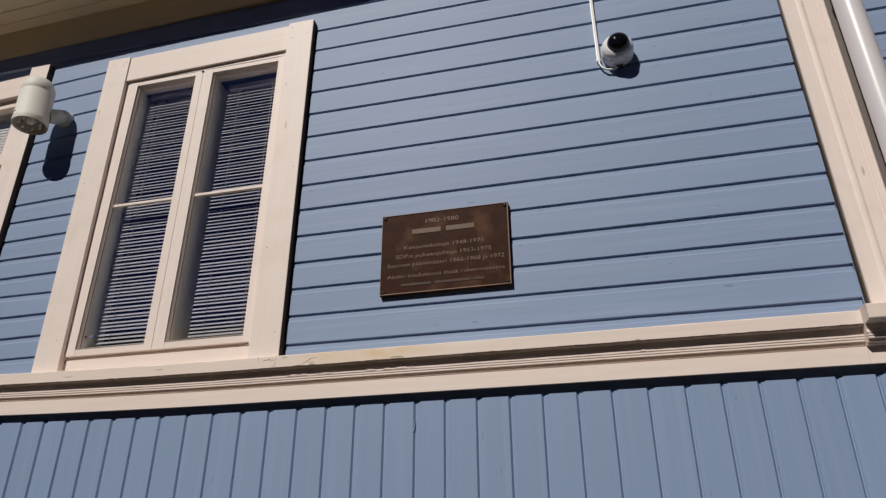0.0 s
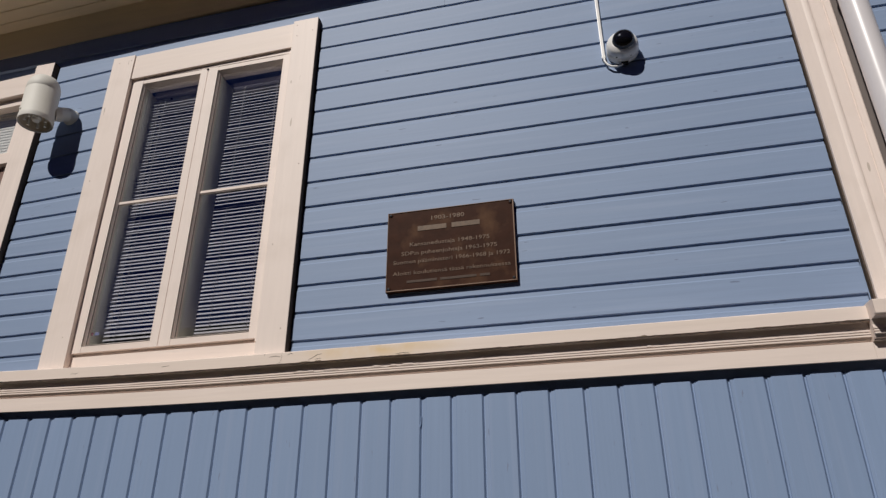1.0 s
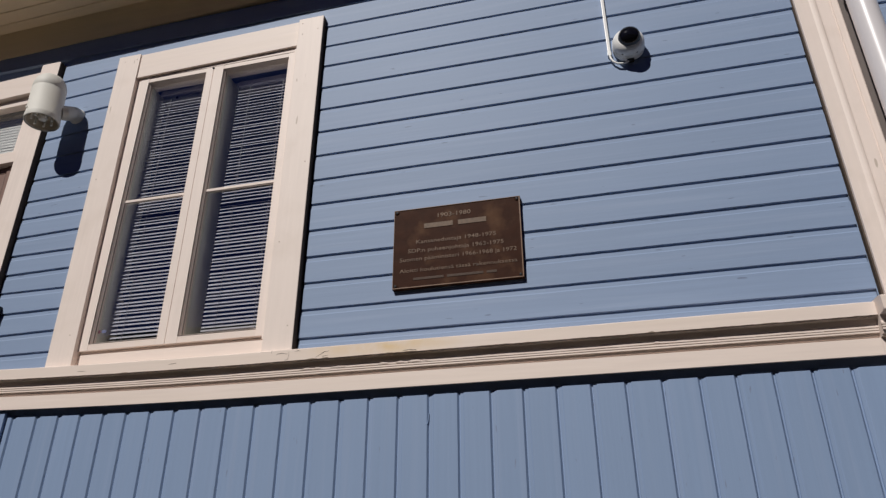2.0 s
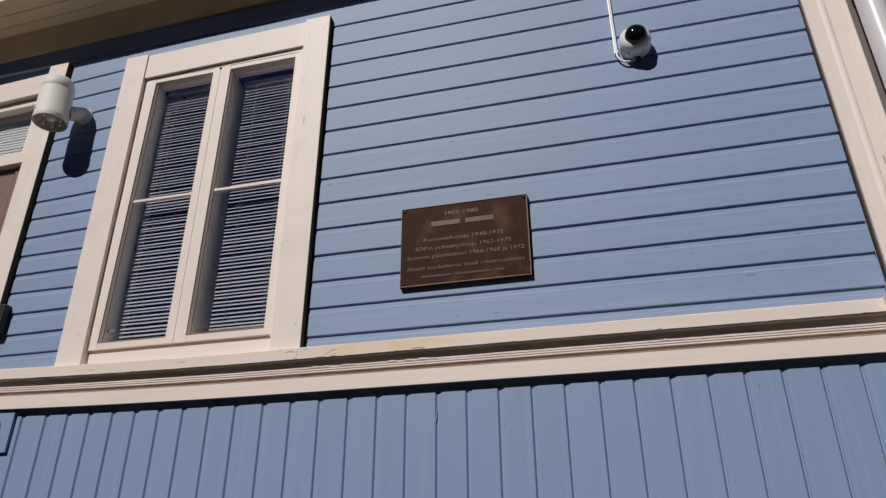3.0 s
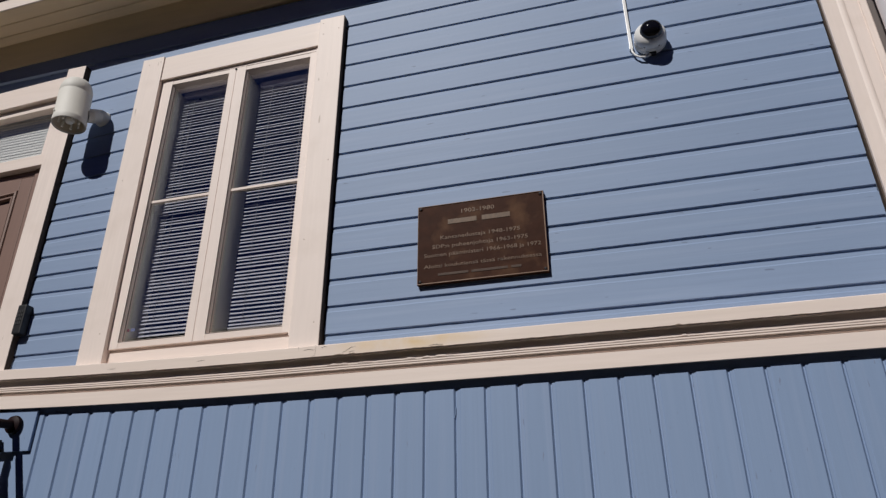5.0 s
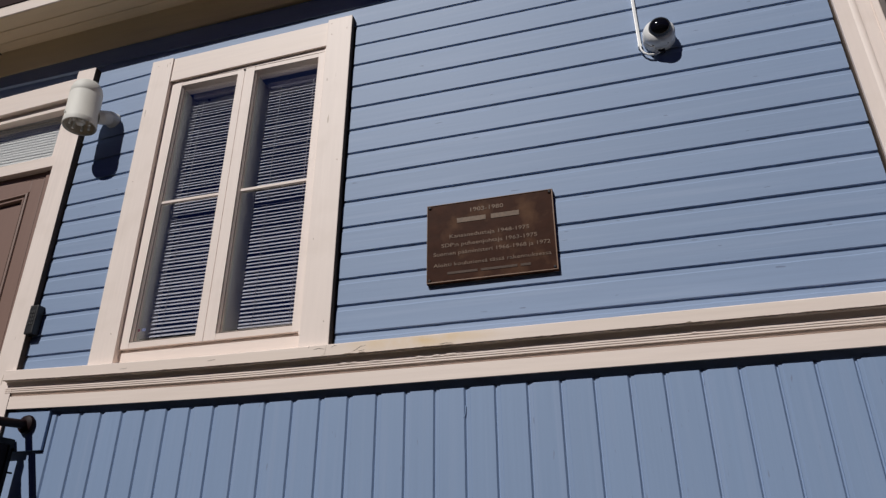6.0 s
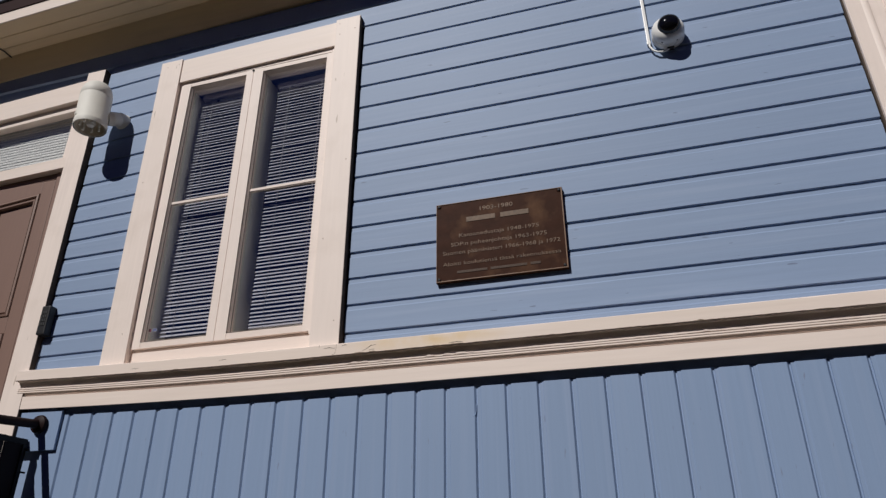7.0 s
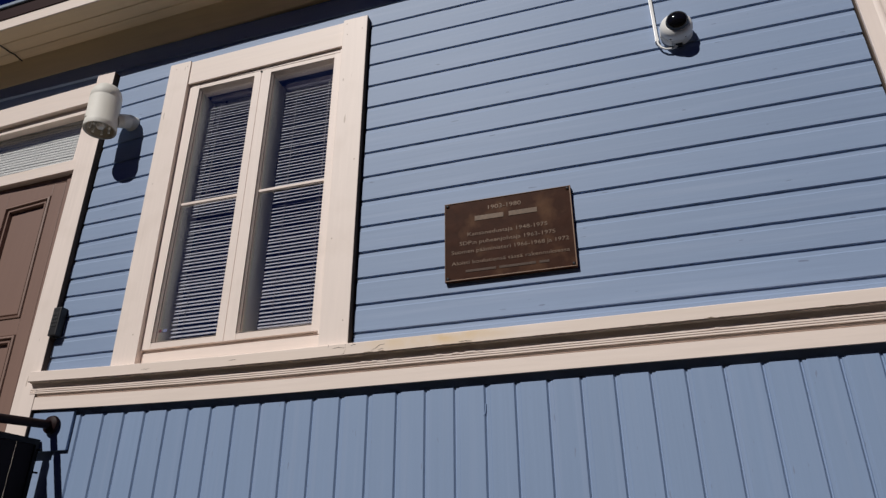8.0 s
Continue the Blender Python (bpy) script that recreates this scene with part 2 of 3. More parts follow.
# front wall core behind the cladding, with the door and the window openings cut through
b = bmesh.new()
for x0, x1, z0, z1 in ((X0, -3.86, 0, 4.6), (-3.86, -2.79, 0, FLOOR), (-3.86, -2.79, 4.03, 4.6), (-2.79, -2.14, 0, 4.6),
                       (-2.14, -1.245, 0, 2.535), (-2.14, -1.245, 4.025, 4.6), (-1.245, 1.15, 0, 4.6), (1.15, X1, 0, 4.6)):
    bm_box(x0, x1, 0.075 if x0 > 1 else 0.02, 0.2, z0, z1, into=b)
wall_front = tagged(part("wall_front", b, blue_h), "pale blue wooden house wall with horizontal and vertical cladding", "wall", kind="structure")
for name, box in (("wall_left", (X0, X0 + 0.18, 0.2, 6, 0, 4.6)), ("wall_right", (X1 - 0.18, X1, 0.2, 6, 0, 4.6)), ("wall_back", (X0, X1, 6, 6.18, 0, 4.6))):
    tagged(part(name, bm_box(*box), blue_v), "pale blue painted wooden house wall", "wall", kind="structure")
tagged(part("wall_inner", bm_box(X0 + 0.18, X1 - 0.18, 3.2, 3.3, FLOOR, 4.4), plaster), "plain plastered wall inside the house", "wall", kind="structure")
tagged(part("floor", bm_box(X0 + 0.18, X1 - 0.18, 0.2, 6, FLOOR - 0.2, FLOOR), plaster), "plain floor inside the house", "floor", kind="structure")
tagged(part("ceiling", bm_box(X0 + 0.18, X1 - 0.18, 0.2, 6, 4.4, 4.55), plaster), "plain ceiling inside the house", "ceiling", kind="structure")

# eave: frieze moulding, soffit boards, fascia and roof
EAVE = (X0 - 0.3, X1 + 0.3)


def along_eave(profile):
    """A length of the eave, which sags a little towards the door."""
    m = bm_extrude(profile, "x", *EAVE, between=(-0.5,))
    for v in m.verts:
        v.co.z += 0.012 + 0.03 * (min(v.co.x, -0.5) + 1.9)
    return m


eave = empty("eave", (-1, -0.15, 4.55), "cream painted wooden eave with narrow soffit boards", "eave", kind="structure")
part("frieze_moulding", along_eave([(0.02, 4.400), (-0.004, 4.400), (-0.010, 4.409), (-0.022, 4.432), (-0.037, 4.463), (-0.049, 4.490), (-0.056, 4.507), (-0.061, 4.520), (-0.063, 4.5275), (0.02, 4.5275)]), soffit_paint, eave)
for y0, y1 in ((-0.1225, -0.0515), (-0.1985, -0.1245), (-0.2870, -0.2005)):
    part("soffit_board", along_eave([(y0, 4.546), (y0, 4.531), (y0 + 0.003, 4.528), (y1 - 0.003, 4.528), (y1, 4.531), (y1, 4.546)]), soffit_paint, eave)
part("fascia", along_eave([(-0.2885, 4.601), (-0.2885, 4.527), (-0.294, 4.525), (-0.2955, 4.527), (-0.2955, 4.601)]), cream_h, eave, "white painted fascia board")
part("soffit_deck", along_eave([(-0.2870, 4.547), (0.2, 4.547), (0.2, 4.58), (-0.2870, 4.58)]), soffit_paint, eave)
part("edge_trim", along_eave([(-0.270, 4.690), (-0.270, 4.6015), (-0.300, 4.6015), (-0.301, 4.604), (-0.301, 4.690)]), brown_metal, eave, "dark brown metal edge trim")
roof = tagged(part("roof", along_eave([(-0.300, 4.692), (-0.300, 4.712), (3.1, 6.2), (6.5, 4.70), (6.5, 4.64), (3.1, 6.13), (-0.2, 4.692)]), roof_metal),
              "dark metal roof over the eave", "roof", kind="structure")
part("roof_edge", along_eave([(-0.3005, 4.692), (-0.310, 4.692), (-0.313, 4.696), (-0.313, 4.716), (-0.309, 4.721), (-0.3005, 4.718)]), edge_metal, roof, "folded pale grey-blue metal roof edge")
CABLE = [(-3.404, -0.204, 4.489), (-3.396, -0.175, 4.486), (-3.397, -0.141, 4.489), (-3.383, -0.116, 4.486), (-3.391, -0.083, 4.489), (-3.387, -0.056, 4.487), (-3.412, -0.046, 4.486), (-3.50, -0.046, 4.484)]
tagged(part("cable", bm_tube(CABLE, 0.0040, 8), black_plastic), "thin dark cable along the soffit", "cable")

# belt course between the two claddings
BELT = [(0.02, 2.468), (-0.030, 2.464), (-0.053, 2.460), (-0.056, 2.457), (-0.056, 2.414), (-0.054, 2.411), (-0.052, 2.4105), (-0.051, 2.415), (-0.045, 2.415),
        (-0.044, 2.4105), (-0.034, 2.4095), (-0.028, 2.393), (-0.029, 2.387), (-0.032, 2.385), (-0.032, 2.3800), (-0.0185, 2.3795), (-0.0185, 2.3775),
        (-0.032, 2.3768), (-0.032, 2.3715), (-0.0185, 2.3710), (-0.0185, 2.3690), (-0.032, 2.3683), (-0.032, 2.3630), (-0.0245, 2.3622), (-0.0215, 2.353),
        (-0.008, 2.352), (-0.008, 2.348), (-0.0275, 2.347), (-0.028, 2.291), (-0.025, 2.289), (-0.017, 2.300), (0.02, 2.306)]
belt = empty("belt_course", (-0.8, 0, 2.29), "cream painted wooden belt moulding with weathered drip edge", "moulding", kind="structure")


def belt_lift(x):
    """The old belt course rises slightly towards the door."""
    return 0.002 + 0.0105 * max(0.0, -1.2 - x) ** 2


def belt_piece(x0, x1, out, pieces, name, label=""):
    """One length of the moulding; out shifts it off the wall; the long one gets an uneven drip edge."""
    m = bmesh.new()
    rows = []
    for i in range(pieces + 1):
        x = x0 + (x1 - x0) * i / pieces
        row = []
        for j, (y, z) in enumerate(BELT):
            wob = 0.0016 * noise.noise((x * 9, j * 0.4, 2.0)) + 0.0011 * noise.noise((x * 40, j * 0.8, 5.0)) + 0.0012 * noise.noise((x * 110, j * 1.5, 8.0)) if pieces > 4 and 3 <= j <= 14 else 0.0
            step = out + (0.026 if out and j < 10 else 0.0)
            row.append(m.verts.new((x, y - step if y < 0.02 and z > 2.3475 else y, z + wob + belt_lift(x))))
        rows.append(row)
    n = len(BELT)
    for a, c in zip(rows, rows[1:]):
        for j in range(n):
            m.faces.new((a[j], a[(j + 1) % n], c[(j + 1) % n], c[j]))
    m.faces.new(rows[0])
    m.faces.new(rows[-1])
    bmesh.ops.recalc_face_normals(m, faces=m.faces)
    return part(name, m, cream_belt, belt, label)


belt_piece(-2.665, 0.9395, 0, 620, "belt_board")
belt_piece(0.940, 1.30, 0.034, 2, "belt_return", "moulding stepping out round the pilaster")
belt_piece(1.30, X1, 0, 4, "belt_board")

# pilaster with two beads, its backing board, and the downpipe
pilaster = empty("pilaster", (1.06, 0, 0), "cream painted wooden pilaster board with two beads", "pilaster", kind="structure")
board = part("pilaster_board", bm_extrude([(0.989, 0.018), (0.989, -0.018), (0.993, -0.022), (1.038, -0.022), (1.044, -0.0248), (1.051, -0.0260), (1.058, -0.0248), (1.064, -0.0205), (1.070, -0.0198),
                                           (1.106, -0.0198), (1.1085, -0.0160), (1.112, -0.0160), (1.1145, -0.0205), (1.136, -0.0215), (1.140, -0.018), (1.140, 0.074)], "z", 2.46, 4.395), cream_v, pilaster)
for v in board.data.vertices:
    v.co.x -= 0.0075 * (v.co.z - 3.1) * max(0.0, min(1.0, (1.12 - v.co.x) / 0.13))
joint = part("joint", bm_box(0.9832, 0.9886, -0.006, 0.018, 2.47, 4.395), crack_and_shade, pilaster, "dark open joint beside the board")
for v in joint.data.vertices:
    v.co.x -= 0.0075 * (v.co.z - 3.1)
part("pilaster_base", bm_box(1.014, 1.140, -0.02, 0.018, 0.1, 2.287, 0.003), cream_v, pilaster)
# one even grey-brown over the whole backing board
part("backing_board", bm_box(1.1405, 1.272, -0.008, 0.0745, 2.46, 4.395, 0.002), backing_taupe, pilaster, "grey-brown backing board")

downpipe = empty("downpipe", (1.186, -0.102, 0.2), "glossy white round metal downpipe", "downpipe")
part("pipe", bm_lathe([(0.047, 0.2), (0.047, 4.5)], "z", (1.181, -0.100, 0), 48), zinc_pipe, downpipe)
for z in (1.2, 3.775):
    part("bracket", bm_lathe([(0.0475, z), (0.0505, z + 0.002), (0.0505, z + 0.028), (0.0475, z + 0.03)], "z", (1.181, -0.100, 0), 40), zinc_pipe, downpipe)
    part("bracket_stem", bm_box(1.171, 1.191, -0.06, 0.06, z + 0.006, z + 0.024), zinc_pipe, downpipe)


# ---- window ----
window = empty("window_1", (-1.69, 0, 2.54), "cream framed double casement window with white blinds behind", "window", kind="structure")
leaned(part("casing", bm_box(-2.2685, -2.138, -0.022, 0.019, 2.452, 4.190, 0.003), cream_v, window))
part("casing", bm_box(-1.231, -1.100, -0.032, 0.019, 2.452, 4.200, 0.003), cream_v, window)
# thin dark strip: the shade on the casing's right side, put in as colour
part("casing_edge", bm_box(-1.0998, -1.0985, -0.0300, 0.019, 2.470, 4.198), crack_and_shade, window, "dark strip painting the shade on the casing side")
sloped(part("head_casing", bm_box(-2.150, -1.2315, -0.014, 0.019, 4.042, 4.1955, 0.003), cream_h, window), 0.018, -1.685)
part("apron", bm_box(-2.1400, -1.2315, 0.009, 0.0195, 2.452, 2.5335, 0.002), cream_h, window)
fr = part("window_frame", bm_box(-2.152, -2.129, 0.002, 0.17, 2.5345, 4.04, 0.001), cream_v, window)
part("frame_jamb", bm_box(-1.2515, -1.2315, -0.004, 0.17, 2.5345, 4.04, 0.001), cream_v, fr)
part("frame_head", bm_box(-2.129, -1.2515, -0.0008, 0.17, 4.0255, 4.047, 0.001), cream_h, fr)
part("frame_sill", bm_box(-2.129, -1.2515, 0.018, 0.17, 2.5345, 2.5475, 0.001), cream_h, fr)
part("frame_post", bm_box(-1.712, -1.692, 0.004, 0.17, 2.548, 4.025, 0.001), cream_v, fr)
part("catch", bm_box(-1.708, -1.697, -0.005, 0.003, 4.013, 4.019, 0.001), black_steel, fr, "small dark metal catch")


def sash(x0, x1, left, right):
    """One casement: two stiles, two rails, a muntin, glass in two panes, the jamb lining and the inner sash."""
    s = part("sash", bm_box(x0, x0 + left, 0.0, 0.062, 2.5485, 4.0245, 0.002), cream_v, window)
    part("stile", bm_box(x1 - right, x1, 0.0, 0.062, 2.5485, 4.0245, 0.002), cream_v, s)
    part("top_rail", bm_box(x0 + left, x1 - right, 0.001, 0.062, 3.998, 4.024, 0.002), cream_h, s)
    part("bottom_rail", bm_box(x0 + left, x1 - right, 0.001, 0.062, 2.549, 2.580, 0.002), cream_h, s)
    a, c, top, low = x0 + left, x1 - right, 3.998, 2.580
    # bevelled putty line round the glass
    part("bevel", bm_extrude([(a, 0.0005), (a + 0.009, 0.017), (a + 0.009, 0.030), (a, 0.030)], "z", low, top), cream_v, s)
    part("bevel", bm_extrude([(c, 0.0005), (c - 0.010, 0.022), (c - 0.010, 0.062), (c, 0.062)], "z", low, top), cream_v, s)
    part("bevel", bm_extrude([(0.0005, top), (0.022, top - 0.013), (0.062, top - 0.013), (0.062, top)], "x", a, c), cream_h, s)
    part("bevel", bm_extrude([(0.0005, low), (0.022, low + 0.010), (0.062, low + 0.010), (0.062, low)], "x", a, c), cream_h, s)
    part("muntin", bm_extrude([(0.019, 3.282), (0.015, 3.285), (0.015, 3.297), (0.019, 3.300), (0.0255, 3.299), (0.0255, 3.283)], "x", a + 0.005, c - 0.006), cream_h, s)
    for z0, z1 in ((low + 0.008, 3.290), (3.292, top - 0.011)):
        pane = part("pane", bm_box(a + 0.007, c - 0.008, 0.026, 0.029, z0, z1), glass, s, "clear glass pane")
        pane.visible_shadow = False
    part("paint_line", bm_box(a - 0.0010, a + 0.0008, -0.0005, 0.0030, low, top), crack_and_shade, s, "thin dark open joint along the bevel")
    part("paint_line", bm_box(a + 0.001, c, -0.0004, 0.0030, top - 0.0006, top + 0.0010), crack_and_shade, s, "thin dark open joint along the bevel")
    part("paint_line", bm_box(a + 0.001, c, -0.0004, 0.0030, low - 0.0012, low + 0.0006), crack_and_shade, s, "thin dark open joint along the bevel")
    part("paint_line", bm_box(a + 0.0080, a + 0.0096, 0.0145, 0.0175, low + 0.008, top - 0.011), crack_and_shade, s, "thin dark open joint along the bevel")
    inner = part("inner_sash", bm_box(x0 + 0.004, x0 + 0.040, 0.142, 0.168, 2.556, 4.022, 0.002), inner_paint, window, "grey-white inner sash behind the glass")
    part("inner_stile", bm_box(x1 - 0.040, x1 - 0.004, 0.142, 0.168, 2.556, 4.022, 0.002), inner_paint, inner)
    part("inner_rail", bm_box(x0 + 0.040, x1 - 0.040, 0.142, 0.168, 3.955, 4.022, 0.002), inner_paint, inner)
    part("inner_rail", bm_box(x0 + 0.040, x1 - 0.040, 0.142, 0.168, 2.556, 2.60, 0.002), inner_paint, inner)
    part("lining", bm_box(a + 0.0003, a + 0.0086, 0.0305, 0.141, low + 0.0105, top - 0.0135), inner_paint, inner)
    part("lining", bm_box(x1 - right - 0.009, x1 - 0.0005, 0.063, 0.141, 2.553, 4.022), inner_paint, inner)
    for k in (0.3, 0.8):
        x = x0 + k * (x1 - x0)
        part("screw", bm_box(x - 0.005, x + 0.005, 0.135, 0.1415, 3.985, 3.996, 0.001), black_steel, inner)
    return s


sash(-2.128, -1.703, 0.050, 0.040)
sash(-1.701, -1.252, 0.057, 0.033)


BY = 0.085


def blind(x0, x1, z0, z1, label):
    """A venetian blind: head rail, single curved slats on one mesh, two ladder cords and a bottom rail."""
    t = empty("venetian_blind", ((x0 + x1) / 2, BY, z0), label, "blind", "blinds in the window")
    part("head_rail", bm_box(x0, x1, BY - 0.012, BY + 0.014, z1, z1 + 0.028, 0.002), slat_paint, t)
    wide, tilt, pitch = 0.0196, radians(43.5), 0.0181
    prof = []
    for k in range(5):
        u = (k / 4 - 0.5) * wide
        bow = 0.0024 * (1 - (2 * k / 4 - 1) ** 2)
        prof.append((u * math.cos(tilt) - bow * math.sin(tilt), u * math.sin(tilt) + bow * math.cos(tilt)))
    ring = prof + [(y + 0.0004, z - 0.0004) for y, z in reversed(prof)]
    me = mesh_of("slat", bm_extrude(ring, "x", x0, x1), slat_paint)
    n = int((z1 - z0 - 0.02) / pitch)
    for k in range(n):
        s = new("slat", me)
        s.parent = t
        s.location = (-(x0 + x1) / 2, random.uniform(-0.0006, 0.0006), 0.022 + pitch * k + random.uniform(-0.0007, 0.0007))
        s.rotation_euler = (random.uniform(-0.05, 0.05), random.uniform(-0.0015, 0.0015), 0)
    part("bottom_rail", bm_box(x0, x1, BY - 0.008, BY + 0.008, z0, z0 + 0.008, 0.002), slat_paint, t)
    for f in (0.22, 0.78):
        part("ladder_cord", bm_tube([(x0 + f * (x1 - x0), BY - 0.0125, z0 + 0.005), (x0 + f * (x1 - x0), BY - 0.0125, z1)], 0.0009, 6), cord_white, t)
    return t


blind(-2.051, -1.725, 2.591, 3.962, "lowered white venetian blind reaching the bottom of the window")
blind(-1.592, -1.270, 2.618, 3.935, "lowered white venetian blind with slightly raised bottom rail")
stick = tagged(part("sticker", bm_box(-2.086, -2.059, 0.0300, 0.0312, 2.636, 2.650), sticker_red), "small red and blue sticker on the glass", "sticker")
part("print", bm_box(-2.050, -2.028, 0.0300, 0.0312, 2.636, 2.650), sticker_blue, stick)

for x, zs in ((-2.236, (3.42, 4.15)), (-2.162, (2.62, 4.155)), (-1.207, (2.95, 4.10, 4.17)), (-1.126, (2.57, 3.34, 4.12))):
    for z in zs:
        part("nail", bm_lathe([(0.0032, 0.0), (0.0030, 0.0012), (0.001, 0.0016)], "y", (x + random.uniform(-0.004, 0.004), -0.0218 if x < -2 else -0.0318, z), 10), nail_head, window)


def bare_patch(x, z, w, h, y=-0.0572, mat=None, name="bare_patch"):
    """A ragged patch where the paint has come off the drip edge."""
    m = bmesh.new()
    top, low = [], []
    n = 9
    for i in range(n):
        u = i / (n - 1)
        lift = math.sin(math.pi * u) ** 0.6
        px = x + (u - 0.5) * w
        top.append((px, z + belt_lift(px) + h * lift * random.uniform(0.4, 1.0)))
        low.append((px, z + belt_lift(px) - 0.001))
    ring = [m.verts.new((px, y, pz)) for px, pz in top + low[::-1]]
    back = [m.verts.new((px, y + 0.005, pz)) for px, pz in top + low[::-1]]
    for i in range(len(ring)):
        j = (i + 1) % len(ring)
        m.faces.new((ring[i], ring[j], back[j], back[i]))
    m.faces.new(ring)
    m.faces.new(back)
    bmesh.ops.recalc_face_normals(m, faces=m.faces)
    part(name, m, mat or bare_wood, belt, "loose curled paint flake" if mat else "bare weathered wood where paint has peeled")


for x, w, h in ((-1.000, 0.05, 0.004), (-0.945, 0.03, 0.005), (-0.690, 0.040, 0.003), (-0.610, 0.06, 0.003), (0.245, 0.025, 0.005), (0.62, 0.06, 0.002), (-1.5, 0.04, 0.002), (-1.82, 0.03, 0.003)):
    bare_patch(x, 2.4135, w, h)
for x, w, h in ((-1.03, 0.05, 0.006), (-0.985, 0.03, 0.008), (-0.90, 0.06, 0.005), (-0.72, 0.04, 0.008), (-0.655, 0.03, 0.007), (-0.60, 0.05, 0.009), (-0.56, 0.02, 0.006), (0.26, 0.02, 0.007)):
    bare_patch(x, 2.383, w, h, -0.0335, cream_belt, "paint_flake")


def crack(points, wide, y=-0.0566):
    """A ragged open crack in the paint along a short broken line."""
    m = bmesh.new()
    line = []
    for (xa, za), (xb, zb) in zip(points, points[1:]):
        for k in range(6):
            line.append((xa + (xb - xa) * k / 6, za + (zb - za) * k / 6))
    line.append(points[-1])
    rows = []
    for i, (x, z) in enumerate(line):
        h = wide * (0.25 + 0.75 * math.sin(math.pi * i / (len(line) - 1))) * random.uniform(0.4, 1.0)
        x, z = x + random.uniform(-1, 1) * 0.0012, z + belt_lift(x) + random.uniform(-1, 1) * 0.001
        rows.append([m.verts.new((x + h * 0.4, y + d, z + h)) for d in (0.0, 0.003)] + [m.verts.new((x - h * 0.4, y + d, z - h)) for d in (0.003, 0.0)])
    for a, c in zip(rows, rows[1:]):
        for k in range(4):
            m.faces.new((a[k], a[(k + 1) % 4], c[(k + 1) % 4], c[k]))
    m.faces.new(rows[0])
    m.faces.new(rows[-1])
    bmesh.ops.recalc_face_normals(m, faces=m.faces)
    part("crack", m, crack_and_shade, belt, "dark crack in the weathered paint")


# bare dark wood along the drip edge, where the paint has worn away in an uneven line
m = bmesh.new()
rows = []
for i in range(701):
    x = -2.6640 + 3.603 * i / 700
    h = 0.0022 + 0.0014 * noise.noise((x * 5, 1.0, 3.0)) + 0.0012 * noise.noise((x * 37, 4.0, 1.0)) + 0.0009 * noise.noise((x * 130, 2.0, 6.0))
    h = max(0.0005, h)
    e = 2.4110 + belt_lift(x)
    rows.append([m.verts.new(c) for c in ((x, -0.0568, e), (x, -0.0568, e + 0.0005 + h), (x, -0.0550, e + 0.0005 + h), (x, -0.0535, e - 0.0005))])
for a, c in zip(rows, rows[1:]):
    for k in range(4):
        m.faces.new((a[k], a[(k + 1) % 4], c[(k + 1) % 4], c[k]))
m.faces.new(rows[0])
m.faces.new(rows[-1])
bmesh.ops.recalc_face_normals(m, faces=m.faces)
part("worn_edge", m, crack_and_shade, belt, "dark bare wood along the worn drip edge")
crack([(-1.096, 2.459), (-1.097, 2.435), (-1.101, 2.420), (-1.112, 2.416)], 0.0011)
crack([(-1.150, 2.444), (-1.125, 2.446), (-1.100, 2.441)], 0.0012)
crack([(-1.170, 2.459), (-1.172, 2.446)], 0.0007)
crack([(-1.075, 2.447), (-1.060, 2.452), (-1.050, 2.451)], 0.0011)
crack([(-0.985, 2.420), (-0.965, 2.430), (-0.950, 2.439), (-0.930, 2.441)], 0.0013)
crack([(-0.960, 2.421), (-0.935, 2.424)], 0.0010)
crack([(-0.640, 2.4175), (-0.610, 2.421), (-0.585, 2.4175)], 0.0012)
crack([(-1.62, 2.437), (-1.585, 2.439)], 0.0008)
crack([(-2.05, 2.430), (-2.01, 2.432)], 0.0007)

# ---- door with transom ----
door = empty("door_1", (-3.3, 0.06, FLOOR), "brown panelled wooden door under a transom window", "door", kind="structure")
leaned(part("casing", bm_box(-2.768, -2.649, -0.030, 0.019, FLOOR, 4.240, 0.003), cream_v, door, "cream painted casing board"))
# the shaded right side of the door casing, painted dark with a strip
leaned(part("casing_edge", bm_box(-2.6488, -2.6475, -0.0280, 0.019, FLOOR, 4.238), crack_and_shade, door, "dark strip painting the shade on the casing side"))
part("casing", bm_box(-4.00, -3.88, -0.030, 0.019, FLOOR, 4.240, 0.003), cream_v, door, "cream painted casing board")
sloped(part("head_casing", bm_box(-3.879, -2.778, -0.026, 0.019, 4.044, 4.176, 0.003), cream_h, door, "cream painted head board"), 0.045, -3.13)
leaned(part("door_frame", bm_box(-2.8480, -2.7815, 0.0245, 0.15, FLOOR, 3.6225, 0.003), door_paint, door), -0.035, 3.2)
part("door_frame", bm_box(-3.860, -3.760, 0.012, 0.15, FLOOR, 3.630, 0.003), door_paint, door)
sloped(part("door_frame", bm_box(-3.760, -2.868, 0.0300, 0.15, 3.5865, 3.6225, 0.003), door_paint, door), 0.028, -2.8)
leaf = part("door_leaf", bm_box(-2.926, -2.8455, 0.028, 0.08, FLOOR + 0.01, 3.579, 0.003), door_paint, door)
part("stile", bm_box(-3.754, -3.650, 0.028, 0.08, FLOOR + 0.01, 3.579, 0.003), door_paint, leaf)
part("middle_stile", bm_box(-3.340, -3.236, 0.028, 0.08, FLOOR + 0.01, 3.579, 0.003), door_paint, leaf)
